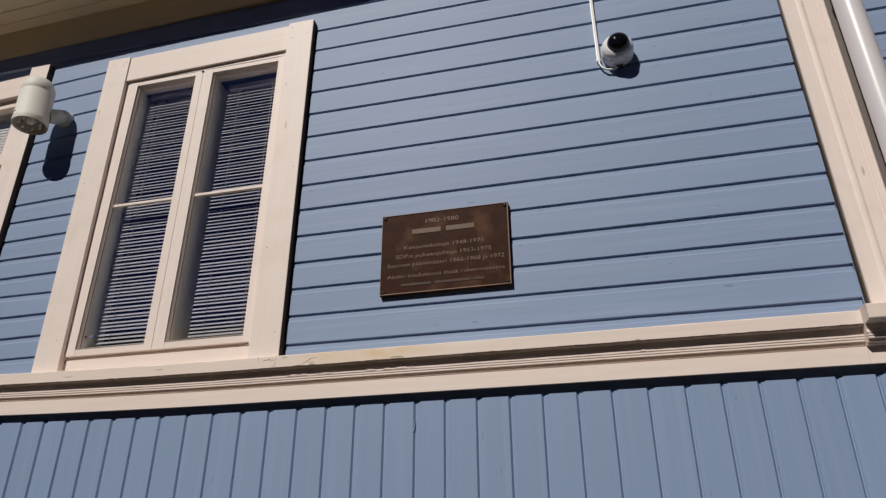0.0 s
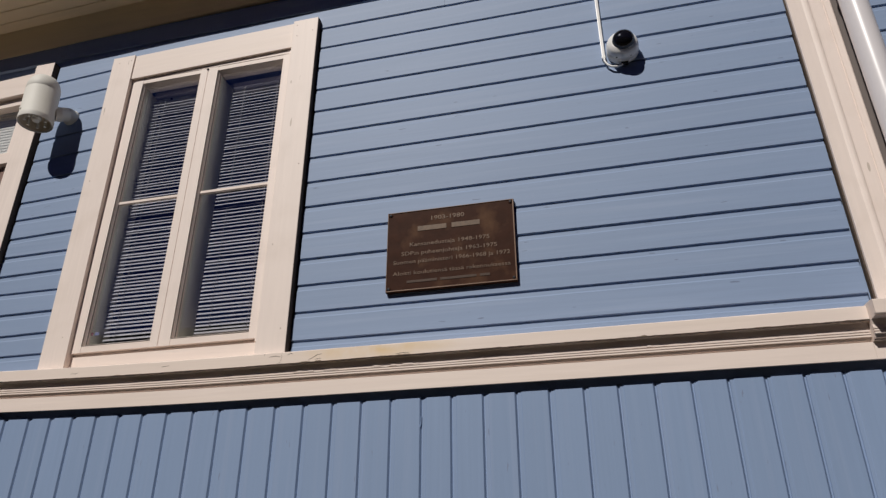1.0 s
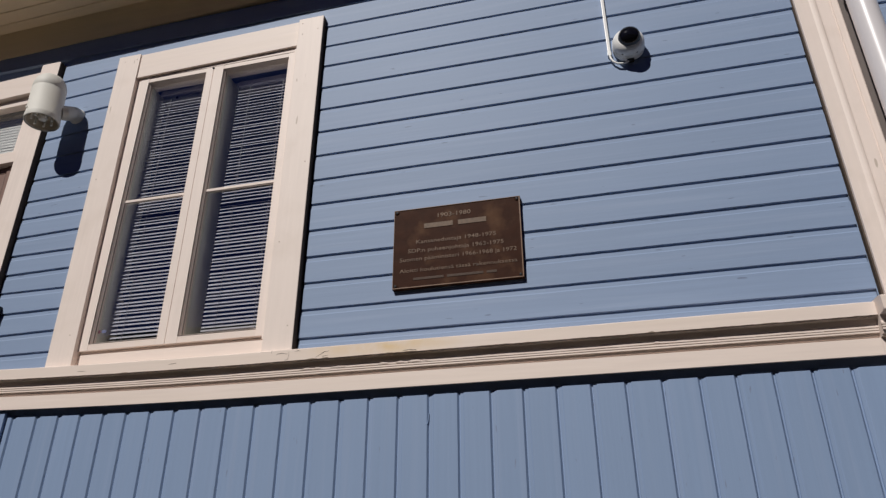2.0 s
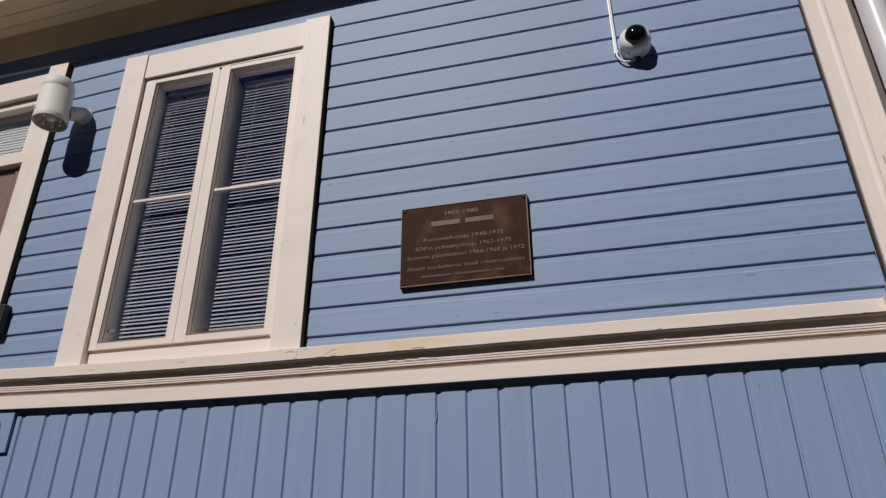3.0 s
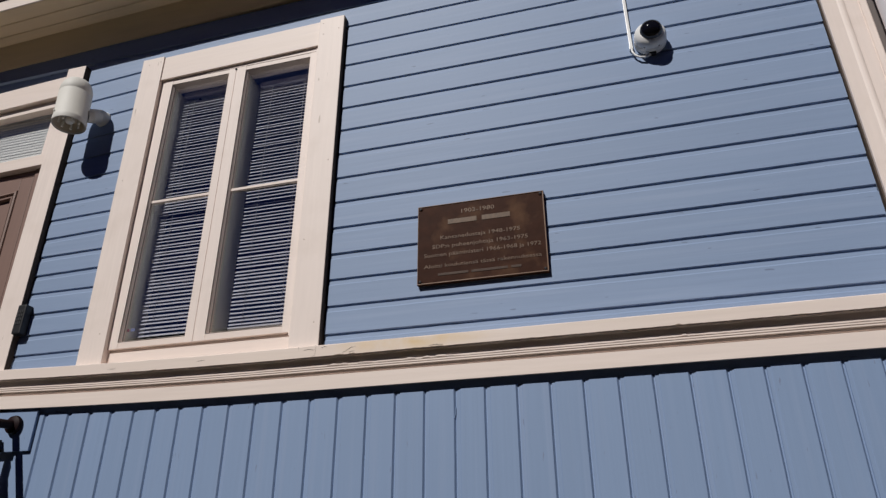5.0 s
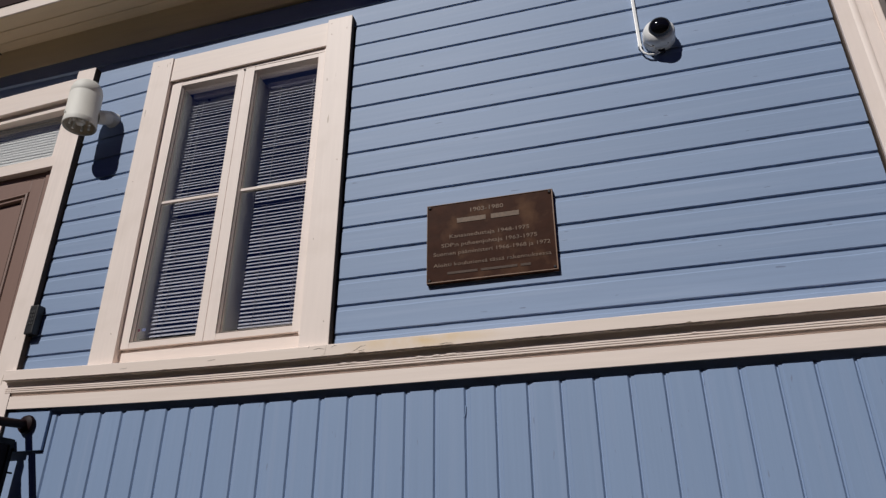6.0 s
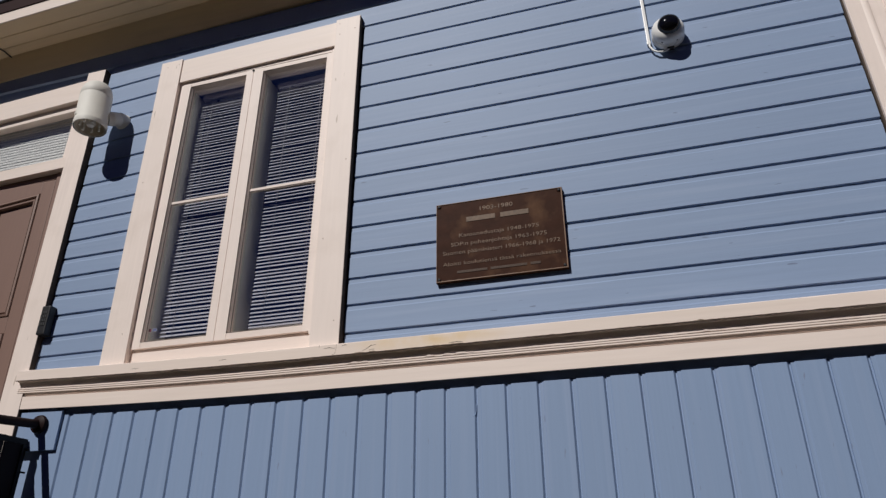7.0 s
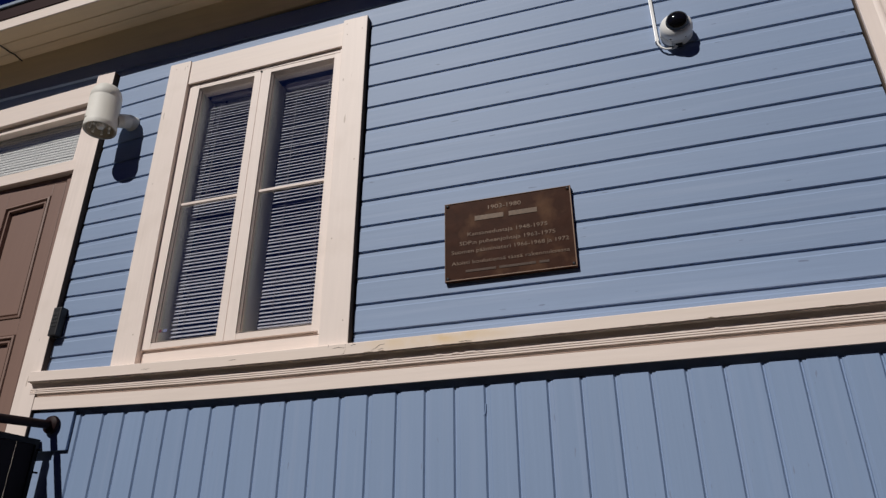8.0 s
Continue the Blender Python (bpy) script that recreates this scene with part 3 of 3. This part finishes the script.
for z0, z1 in ((FLOOR + 0.01, 1.60), (2.714, 2.800), (3.505, 3.579)):
    part("rail", bm_box(-3.2358, -2.9262, 0.028, 0.08, z0, z1, 0.003), door_paint, leaf)
    part("rail", bm_box(-3.6498, -3.3402, 0.028, 0.08, z0, z1, 0.003), door_paint, leaf)


def door_panel(x0, x1, z0, z1):
    """A raised panel with a stepped moulding round it."""
    m = bmesh.new()
    rows = []
    for inset, y in ((0.0, 0.032), (0.004, 0.022), (0.014, 0.020), (0.018, 0.034), (0.023, 0.035), (0.027, 0.027), (0.036, 0.027), (0.040, 0.046), (0.048, 0.046)):
        rows.append([m.verts.new(p) for p in ((x0 + inset, y, z0 + inset), (x1 - inset, y, z0 + inset), (x1 - inset, y, z1 - inset), (x0 + inset, y, z1 - inset))])
    for a, c in zip(rows, rows[1:]):
        for k in range(4):
            m.faces.new((a[k], a[(k + 1) % 4], c[(k + 1) % 4], c[k]))
    m.faces.new(rows[-1])
    back = [m.verts.new((v.co.x, 0.075, v.co.z)) for v in rows[0]]
    for k in range(4):
        m.faces.new((rows[0][k], rows[0][(k + 1) % 4], back[(k + 1) % 4], back[k]))
    m.faces.new(back)
    bmesh.ops.recalc_face_normals(m, faces=m.faces)
    return part("door_panel", m, door_paint, leaf)


for x0, x1 in ((-3.2355, -2.9265), (-3.6495, -3.3405)):
    door_panel(x0, x1, 2.8005, 3.5045)
    door_panel(x0, x1, 1.6005, 2.7135)
# the old door hangs a little askew
for piece in (leaf, *leaf.children):
    for v in piece.data.vertices:
        if 3.45 < v.co.z < 3.53:
            v.co.z += 0.08 * (v.co.x + 2.94)
        v.co.x -= 0.008
    leaned(piece, -0.035, 3.2)

transom = part("transom_frame", bm_box(-2.832, -2.7905, 0.0, 0.06, 3.6925, 4.050, 0.002), cream_v, door, "cream transom window frame")
part("transom_stile", bm_box(-3.860, -3.815, 0.0, 0.06, 3.6305, 4.028, 0.002), cream_v, transom)
sloped(part("transom_bar", bm_box(-3.815, -2.795, -0.006, 0.06, 3.6240, 3.6920, 0.003), cream_h, transom), 0.025, -2.8)
sloped(part("transom_head", bm_box(-3.815, -2.832, 0.0, 0.045, 4.008, 4.060, 0.002), cream_h, transom), 0.033, -2.85)
pane = part("pane", bm_box(-3.814, -2.833, 0.046, 0.050, 3.668, 4.028), glass, transom, "clear glass pane")
pane.visible_shadow = False
t_blind = empty("venetian_blind", (-3.32, 0.074, 3.675), "closed white venetian blind behind the transom glass", "blind", "blinds in the door transom")
prof = [(-0.0022, -0.0098), (-0.0022, 0.0), (0.0016, 0.0092), (0.0020, 0.0090), (-0.0017, -0.0002), (-0.0017, -0.0099)]
me = mesh_of("slat", bm_extrude(prof, "x", -3.81, -2.84), white_plastic)
for k in range(18):
    s = new("slat", me)
    s.parent = t_blind
    s.location = (3.32, random.uniform(-0.0006, 0.0006), 0.012 + 0.0187 * k)
part("head_rail", bm_box(-3.81, -2.84, 0.062, 0.086, 4.018, 4.029, 0.002), slat_paint, t_blind)

# ---- plaque ----
plaque = tagged(part("plaque", bm_box(-0.7005, -0.1785, -0.018, -0.002, 2.682, 3.036, 0.003), bronze), "dark brown cast bronze memorial plaque with raised lettering", "plaque")
PX, PZ, PW, PH = -0.7005, 3.036, 0.522, 0.354
for x0, x1, z0, z1 in ((PX + 0.001, PX + PW - 0.001, PZ - 0.0045, PZ - 0.002), (PX + 0.001, PX + PW - 0.001, PZ - PH + 0.002, PZ - PH + 0.0055),
                       (PX + 0.001, PX + 0.0035, PZ - PH + 0.0058, PZ - 0.0048), (PX + PW - 0.0052, PX + PW - 0.001, PZ - PH + 0.0058, PZ - 0.0048)):
    part("rim", bm_box(x0, x1, -0.0205, -0.0175, z0, z1, 0.0008), bronze_worn, plaque, "worn bright raised rim")
for x in (PX + 0.013, PX + PW - 0.013):
    for z in (PZ - 0.013, PZ - PH + 0.013):
        s = part("boss", bm_lathe([(0.0095, 0.0175), (0.0095, 0.0192), (0.0080, 0.0204)], "y", (x, 0, z), 20), bronze, plaque, "dark corner boss")
        part("screw", bm_lathe([(0.0058, 0.0210), (0.0058, 0.0222), (0.003, 0.0232)], "y", (x, 0, z), 16), black_steel, s)


def lettering(body, u, v, width, height):
    """Raised letters centred at the fractions u, v of the plaque, fitted to a width and a capital height in metres."""
    cu = bpy.data.curves.new("lettering", "FONT")
    cu.body, cu.size, cu.align_x, cu.extrude, cu.resolution_u = body, 1.0, "CENTER", 0.04, 3
    tmp = bpy.data.objects.new("lettering", cu)
    scene.collection.objects.link(tmp)
    bpy.context.view_layer.update()
    me = bpy.data.meshes.new_from_object(tmp.evaluated_get(bpy.context.evaluated_depsgraph_get()))
    bpy.data.objects.remove(tmp)
    xs = [q.co.x for q in me.vertices]
    sx, sz, mid = width / (max(xs) - min(xs)), height / 0.70, (max(xs) + min(xs)) / 2
    for q in me.vertices:
        q.co = (PX + u * PW + (q.co.x - mid) * sx, -0.0188 - q.co.z * 0.02, PZ - v * PH + (q.co.y - 0.35) * sz)
    me.materials.append(bronze_letter)
    ob = new("lettering", me)
    ob.parent = plaque
    return ob


lettering("1903-1980", 0.485, 0.125, 0.26 * PW, 0.0185)
lettering("Kansanedustaja 1948-1975", 0.495, 0.437, 0.62 * PW, 0.0165)
lettering("SDP:n puheenjohtaja 1963-1975", 0.49, 0.545, 0.74 * PW, 0.0165)
lettering("Suomen pääministeri 1966-1968 ja 1972", 0.505, 0.648, 0.90 * PW, 0.0165)
lettering("Aloitti koulutiensä tässä rakennuksessa", 0.505, 0.785, 0.90 * PW, 0.0155)
for u0, u1, v, h in ((0.245, 0.475, 0.245, 0.021), (0.515, 0.735, 0.245, 0.021), (0.165, 0.40, 0.893, 0.010), (0.425, 0.70, 0.893, 0.010), (0.725, 0.80, 0.893, 0.010)):
    part("lettering", bm_box(PX + u0 * PW, PX + u1 * PW, -0.0196, -0.0178, PZ - v * PH - h / 2, PZ - v * PH + h / 2, 0.0005), bronze_bar if v < 0.5 else bronze_faint, plaque)

# ---- security camera and its conduit ----
CX, CZ = 0.318, 3.690
seccam = empty("security_camera", (CX, 0, CZ), "white turret security camera with smoked dome on the cladding", "camera")
part("base", bm_lathe([(0.062, 0.0), (0.062, 0.004), (0.066, 0.007), (0.066, 0.034), (0.064, 0.036), (0.064, 0.038), (0.066, 0.040), (0.0655, 0.050), (0.062, 0.062), (0.055, 0.071), (0.046, 0.076)], "y", (CX, 0, CZ), 48), white_plastic, seccam)
part("dome", bm_lathe([(0.0465, 0.072), (0.0445, 0.084), (0.040, 0.095), (0.032, 0.102), (0.021, 0.1075), (0.010, 0.110), (0.001, 0.1105)], "y", (CX + 0.004, 0, CZ + 0.002), 48), black_dome, seccam, "glossy black dome")
for dx, dz in ((-0.030, -0.058), (0.028, -0.058), (0.058, 0.028)):
    part("screw", bm_lathe([(0.004, 0.0), (0.004, 0.0015)], "y", (CX + dx, -0.046, CZ + dz), 10), black_steel, seccam)
part("cable_gland", bm_box(CX - 0.012, CX + 0.016, -0.022, -0.006, CZ - 0.076, CZ - 0.055, 0.004), black_plastic, seccam)
conduit = empty("conduit", (0.238, 0, 3.62), "thin white plastic conduit with looped cable to the camera", "conduit")
part("duct", bm_box(0.2315, 0.2445, -0.015, -0.001, 3.668, 4.395, 0.002), white_plastic, conduit)
part("end_cap", bm_box(0.2300, 0.2460, -0.0165, -0.0005, 3.664, 3.680, 0.002), white_plastic, conduit)
loop = [(0.238, -0.012, 3.672), (0.240, -0.013, 3.650), (0.249, -0.015, 3.628), (0.266, -0.017, 3.612), (0.286, -0.018, 3.607), (0.305, -0.018, 3.612), (0.316, -0.016, 3.622)]
part("cable_loop", bm_tube(loop, 0.0045, 12), white_plastic, conduit)

# ---- wall lamp ----
LX, LY, LZ = -2.5145, -0.160, 3.7115
MX, MZ = -2.474, 3.852
lamp = empty("wall_lamp", (MX, 0, MZ), "off-white enamelled cylindrical wall spotlight pointing down", "lamp")
tilt = Matrix.Translation((LX, LY, LZ)) @ pose(0, 0, 0, 0, -3, 0) @ Matrix.Translation((-LX, -LY, -LZ))
hood = part("hood", bm_lathe([(0.001, 0.075), (0.062, 0.070), (0.072, 0.03), (0.0765, 0.0), (0.0795, 0.001), (0.0802, 0.004), (0.0802, 0.026), (0.0795, 0.029), (0.078, 0.031), (0.078, 0.186), (0.0766, 0.1885), (0.0766, 0.191), (0.078, 0.194), (0.0765, 0.222), (0.069, 0.248), (0.056, 0.267), (0.036, 0.279), (0.001, 0.284)], "z", (LX, LY, LZ), 56), lamp_paint, lamp)
part("reflector", bm_lathe([(0.070, 0.006), (0.066, 0.03), (0.054, 0.052), (0.03, 0.062), (0.001, 0.064), (0.001, 0.066), (0.03, 0.064), (0.056, 0.053), (0.068, 0.031), (0.072, 0.006)], "z", (LX, LY, LZ), 40, loop=True), reflector, hood, "pale reflector")
part("bulb", bm_lathe([(0.001, 0.012), (0.016, 0.016), (0.024, 0.028), (0.022, 0.045), (0.014, 0.062)], "z", (LX, LY, LZ), 24), bulb_glass, hood)
for k in range(7):
    a = radians(360 / 7 * k + 20)
    part("fin", bm_tube([(LX + 0.048 * math.cos(a), LY + 0.048 * math.sin(a), LZ + 0.008), (LX + 0.044 * math.cos(a), LY + 0.044 * math.sin(a), LZ + 0.05)], 0.006, 10), bulb_glass, hood)
part("hinge_screw", bm_lathe([(0.005, 0.078), (0.005, 0.086)], "y", (LX - 0.030, LY + 0.008, LZ + 0.05), 12), lamp_paint, hood)
for piece in (hood, *hood.children):
    piece.data.transform(tilt)
part("knuckle", bm_tube([(LX + 0.042, LY + 0.052, LZ + 0.085), (LX + 0.056, LY + 0.076, LZ + 0.095)], 0.034, 24), lamp_paint, lamp)
part("swivel", bm_tube([(MX - 0.006, -0.090, MZ - 0.038), (MX - 0.001, -0.040, MZ - 0.008)], 0.037, 28), lamp_paint, lamp)
part("wall_mount", bm_lathe([(0.044, 0.0), (0.044, 0.006), (0.041, 0.012), (0.037, 0.036), (0.032, 0.046), (0.001, 0.052)], "y", (MX, 0, MZ), 36), lamp_paint, lamp)

# ---- key pad ----
keypad = empty("keypad", (-2.606, 0, 2.66), "small black door entry keypad on the cladding", "keypad")
part("body", bm_box(-2.640, -2.594, -0.042, 0.0, 2.656, 2.798, 0.006), black_plastic, keypad)
for r in range(4):
    for c in range(3):
        part("key", bm_box(-2.631 + c * 0.0105, -2.623 + c * 0.0105, -0.0445, -0.0415, 2.700 + r * 0.019, 2.713 + r * 0.019, 0.001), grey_key, keypad)

# ---- landing and its railing ----
tagged(part("landing", bm_box(-4.3, -2.44, -1.5, -0.001, 0.0, FLOOR, 0.01), concrete), "plain concrete landing in front of the door", "landing", kind="structure")
RX, QX, QZ = -2.502, -2.543, 2.180
railing = empty("railing", (RX, -0.7, FLOOR), "dark metal railing with solid dark infill panels by the door", "railing")
part("handrail", bm_tube([(RX, -0.022, 2.241), (RX, -1.40, 2.124)], 0.0185, 20), rail_paint, railing, "dark brown round handrail")
part("wall_flange", bm_lathe([(0.040, 0.0205), (0.040, 0.026), (0.037, 0.034), (0.024, 0.040), (0.018, 0.041)], "y", (RX, 0, 2.241), 28), rail_paint, railing)
part("top_bar", bm_box(QX - 0.021, QX - 0.001, -1.40, -0.020, QZ - 0.024, QZ, 0.002), black_steel, railing)
part("bottom_bar", bm_box(QX - 0.021, QX - 0.001, -1.40, -0.020, 1.46, 1.48, 0.002), black_steel, railing)
for y in (-0.040, -1.40):
    part("post", bm_box(QX - 0.022, QX, y, y + 0.02, FLOOR, QZ - 0.0245, 0.002), black_steel, railing)
for y0, y1 in ((-0.1250, -0.042), (-0.59, -0.1320), (-1.02, -0.60), (-1.38, -1.03)):
    part("infill_panel", bm_box(QX - 0.015, QX - 0.007, y0, y1, 1.4805, QZ - 0.0245, 0.001), panel_dark, railing)
for k in range(8):
    part("rivet", bm_lathe([(0.004, 0), (0.004, 0.0008), (0.002, 0.0012)], "z", (QX - 0.006, -0.047 - 0.045 * k, QZ), 10), black_steel, railing)
part("stay", bm_tube([(QX - 0.007, -0.028, 2.139), (QX + 0.006, -0.022, 2.136), (QX + 0.006, 0.004, 2.136)], 0.0065, 10), black_steel, railing)
for z in (2.045, 1.59):
    part("stay", bm_tube([(QX - 0.003, -0.024, z), (QX - 0.003, 0.004, z)], 0.004, 8), black_steel, railing)
tagged(part("cover_board", bm_box(-2.654, -2.404, -0.014, 0.0, 2.131, 2.302, 0.002), blue_v), "plain pale blue cover board under the belt moulding", "board", kind="structure")

# ---- cladding boards ----
# heights of the board joints at the two ends of each length
H_SEAMS = ((2.400, 2.400), (2.524, 2.524), (2.644, 2.6465), (2.7625, 2.7645), (2.881, 2.8848), (3.0055, 3.011), (3.133, 3.1372), (3.2575, 3.264), (3.386, 3.3872),
           (3.516, 3.5168), (3.6433, 3.640), (3.7698, 3.767), (3.901, 3.897), (4.026, 4.022), (4.153, 4.150), (4.279, 4.276), (4.404, 4.401))
LEFT_SEAMS = ((2.459, 2.460), (2.564, 2.565), (2.659, 2.664), (2.763, 2.767), (2.870, 2.870), (2.963, 2.970), (3.063, 3.069), (3.162, 3.174), (3.266, 3.276), (3.364, 3.380),
              (3.489, 3.507), (3.612, 3.634), (3.737, 3.768), (3.866, 3.894), (3.996, 4.019), (4.119, 4.141))


def cladding(x0, x1, low, high, back=0.0):
    """One horizontal board: a flat face, a slightly tilted upper strip and the groove under the next board; low and high give the joints at both ends."""
    m = bmesh.new()
    rows = []
    steps = max(2, int((x1 - x0) / 0.022))
    for i in range(steps + 1):
        f = i / steps
        x, z0, z1 = x0 + f * (x1 - x0), low[0] + f * (low[1] - low[0]), high[0] + f * (high[1] - high[0])
        # the painted edges waver a little
        drip = 0.0007 * noise.noise((x * 23, z0 * 31, 1.0)) + 0.0005 * noise.noise((x * 70, z0 * 31, 4.0))
        ledge = 0.0009 * noise.noise((x * 17, z1 * 37, 7.0)) + 0.0006 * noise.noise((x * 60, z1 * 37, 2.0))
        arris = 0.0014 * noise.noise((x * 13, z1 * 41, 3.0)) + 0.0007 * noise.noise((x * 48, z1 * 41, 9.0))
        prof = [(0.019, z0), (0.002, z0 + drip), (0.0, z0 + 0.0015 + drip), (0.0, z1 - 0.0290 + arris), (0.0006, z1 - 0.0277 + arris), (0.0024, z1 - 0.0242 + arris),
                (0.0028, z1 - 0.0100 + ledge), (0.009, z1 - 0.0072 + ledge), (0.009, z1 + 0.004), (0.019, z1 + 0.004)]
        rows.append([m.verts.new((x, y, z)) for y, z in prof])
    n = len(rows[0])
    for r0, r1 in zip(rows, rows[1:]):
        for k in range(n):
            m.faces.new((r0[k], r0[(k + 1) % n], r1[(k + 1) % n], r1[k]))
    m.faces.new(rows[0])
    m.faces.new(rows[-1])
    bmesh.ops.recalc_face_normals(m, faces=m.faces)
    ob = part("cladding_board", m, blue_h, wall_front)
    ob.location.y += random.uniform(-0.0006, 0.0006) + back


for low, high in zip(H_SEAMS, H_SEAMS[1:]):
    end = 0.9790 - random.uniform(0.0, 0.004)
    spans = [(-1.090 + random.uniform(-0.003, 0.004), end)]
    if low[0] > 4.13:
        spans = [(X0, -4.001), (-2.2, -0.461), (-0.4605, end)] if low[0] < 4.2 else [(X0, -2.2), (-2.1995, end)]
    for x0, x1 in spans:
        k = [min(1.0, max(0.0, (x + 1.094) / 2.08)) for x in (x0, x1)]
        cladding(x0, x1, *[[a + f * (b - a) for f in k] for a, b in (low, high)])
    cladding(1.2725, X1, (low[1], low[1]), (high[1], high[1]), 0.055)
cladding(-2.647, -2.2005, (4.1185, 4.1445), (4.277, 4.279))
for low, high in zip(LEFT_SEAMS, LEFT_SEAMS[1:]):
    cladding(-2.640 + random.uniform(-0.003, 0.006), -2.262, low, high)

# left edges of the upright boards, which differ a little in width
V_EDGES = (-2.494, -2.3774, -2.2565, -2.1483, -2.0415, -1.9295, -1.8235, -1.7136, -1.603, -1.4862, -1.372, -1.2523, -1.1354, -1.0187, -0.9021, -0.7877,
           -0.6735, -0.5573, -0.4455, -0.3289, -0.2116, -0.0954, 0.0236, 0.1388, 0.2579, 0.3773, 0.4912, 0.606, 0.7225, 0.8378, 0.954, 1.0705)
EDGES = V_EDGES + tuple(1.0705 + 0.1162 * k for k in range(1, 20))
for x, x_next in zip(EDGES, EDGES[1:]):
    w = x_next - x
    x += 0.0032
    if 1.02 < x < 1.1:
        continue
    prof = [(x + 0.0002, 0.0074), (x + 0.0050, 0.0070), (x + 0.0060, 0.0024), (x + 0.0105, 0.0024), (x + 0.0165, 0.0022), (x + 0.0195, 0.0), (x + 0.0250, 0.0), (x + 0.0330, 0.0), (x + w - 0.017, 0.0),
            (x + w - 0.008, 0.0), (x + w - 0.0066, 0.0), (x + w - 0.0054, 0.0009), (x + w - 0.0002, 0.0074), (x + w - 0.0002, 0.019), (x + 0.0002, 0.019)]
    top = 2.2705 + 0.8 * (belt_lift(x) - 0.002) + random.uniform(-0.0015, 0.0015)
    m = bm_extrude(prof, "z", 0.45, top, between=[1.3 + (top - 1.33) * k / 40 for k in range(41)])
    for v in m.verts:
        if v.co.y < 0.015 and (v.co.x < x + 0.0062 and v.co.x > x + 0.003 or v.co.x > x + w - 0.0068 and v.co.x < x + w - 0.001):
            v.co.x += 0.0007 * noise.noise((x * 50, v.co.y * 90, v.co.z * 26)) + 0.0004 * noise.noise((x * 50, 3.0, v.co.z * 75))
    cut = random.uniform(0.007, 0.011)
    for v in m.verts:
        if v.co.z > top - 0.004 and v.co.y < 0.015:
            # the rebated edge stops short of the top; the corners are worn round
            near, far = v.co.x - x, x + w - v.co.x
            v.co.z -= cut * min(1.0, max(0.0, (0.0270 - near) / 0.0105)) ** 1.5 + random.uniform(0.003, 0.006) * max(0.0, 1 - far / 0.017) ** 2
    part("cladding_board", m, blue_v, wall_front)
part("paint_curl", bm_tube([(-0.5545, 0.0040, 2.200), (-0.5550, 0.0030, 2.176), (-0.5580, 0.0012, 2.162), (-0.5645, 0.0008, 2.157)], 0.0018, 8), blue_v, wall_front, "curled run of blue paint")
tagged(part("plinth", bm_box(X0, X1, -0.02, 0.0195, 0, 0.445, 0.006), concrete), "grey concrete plinth of the house", "plinth", kind="structure")
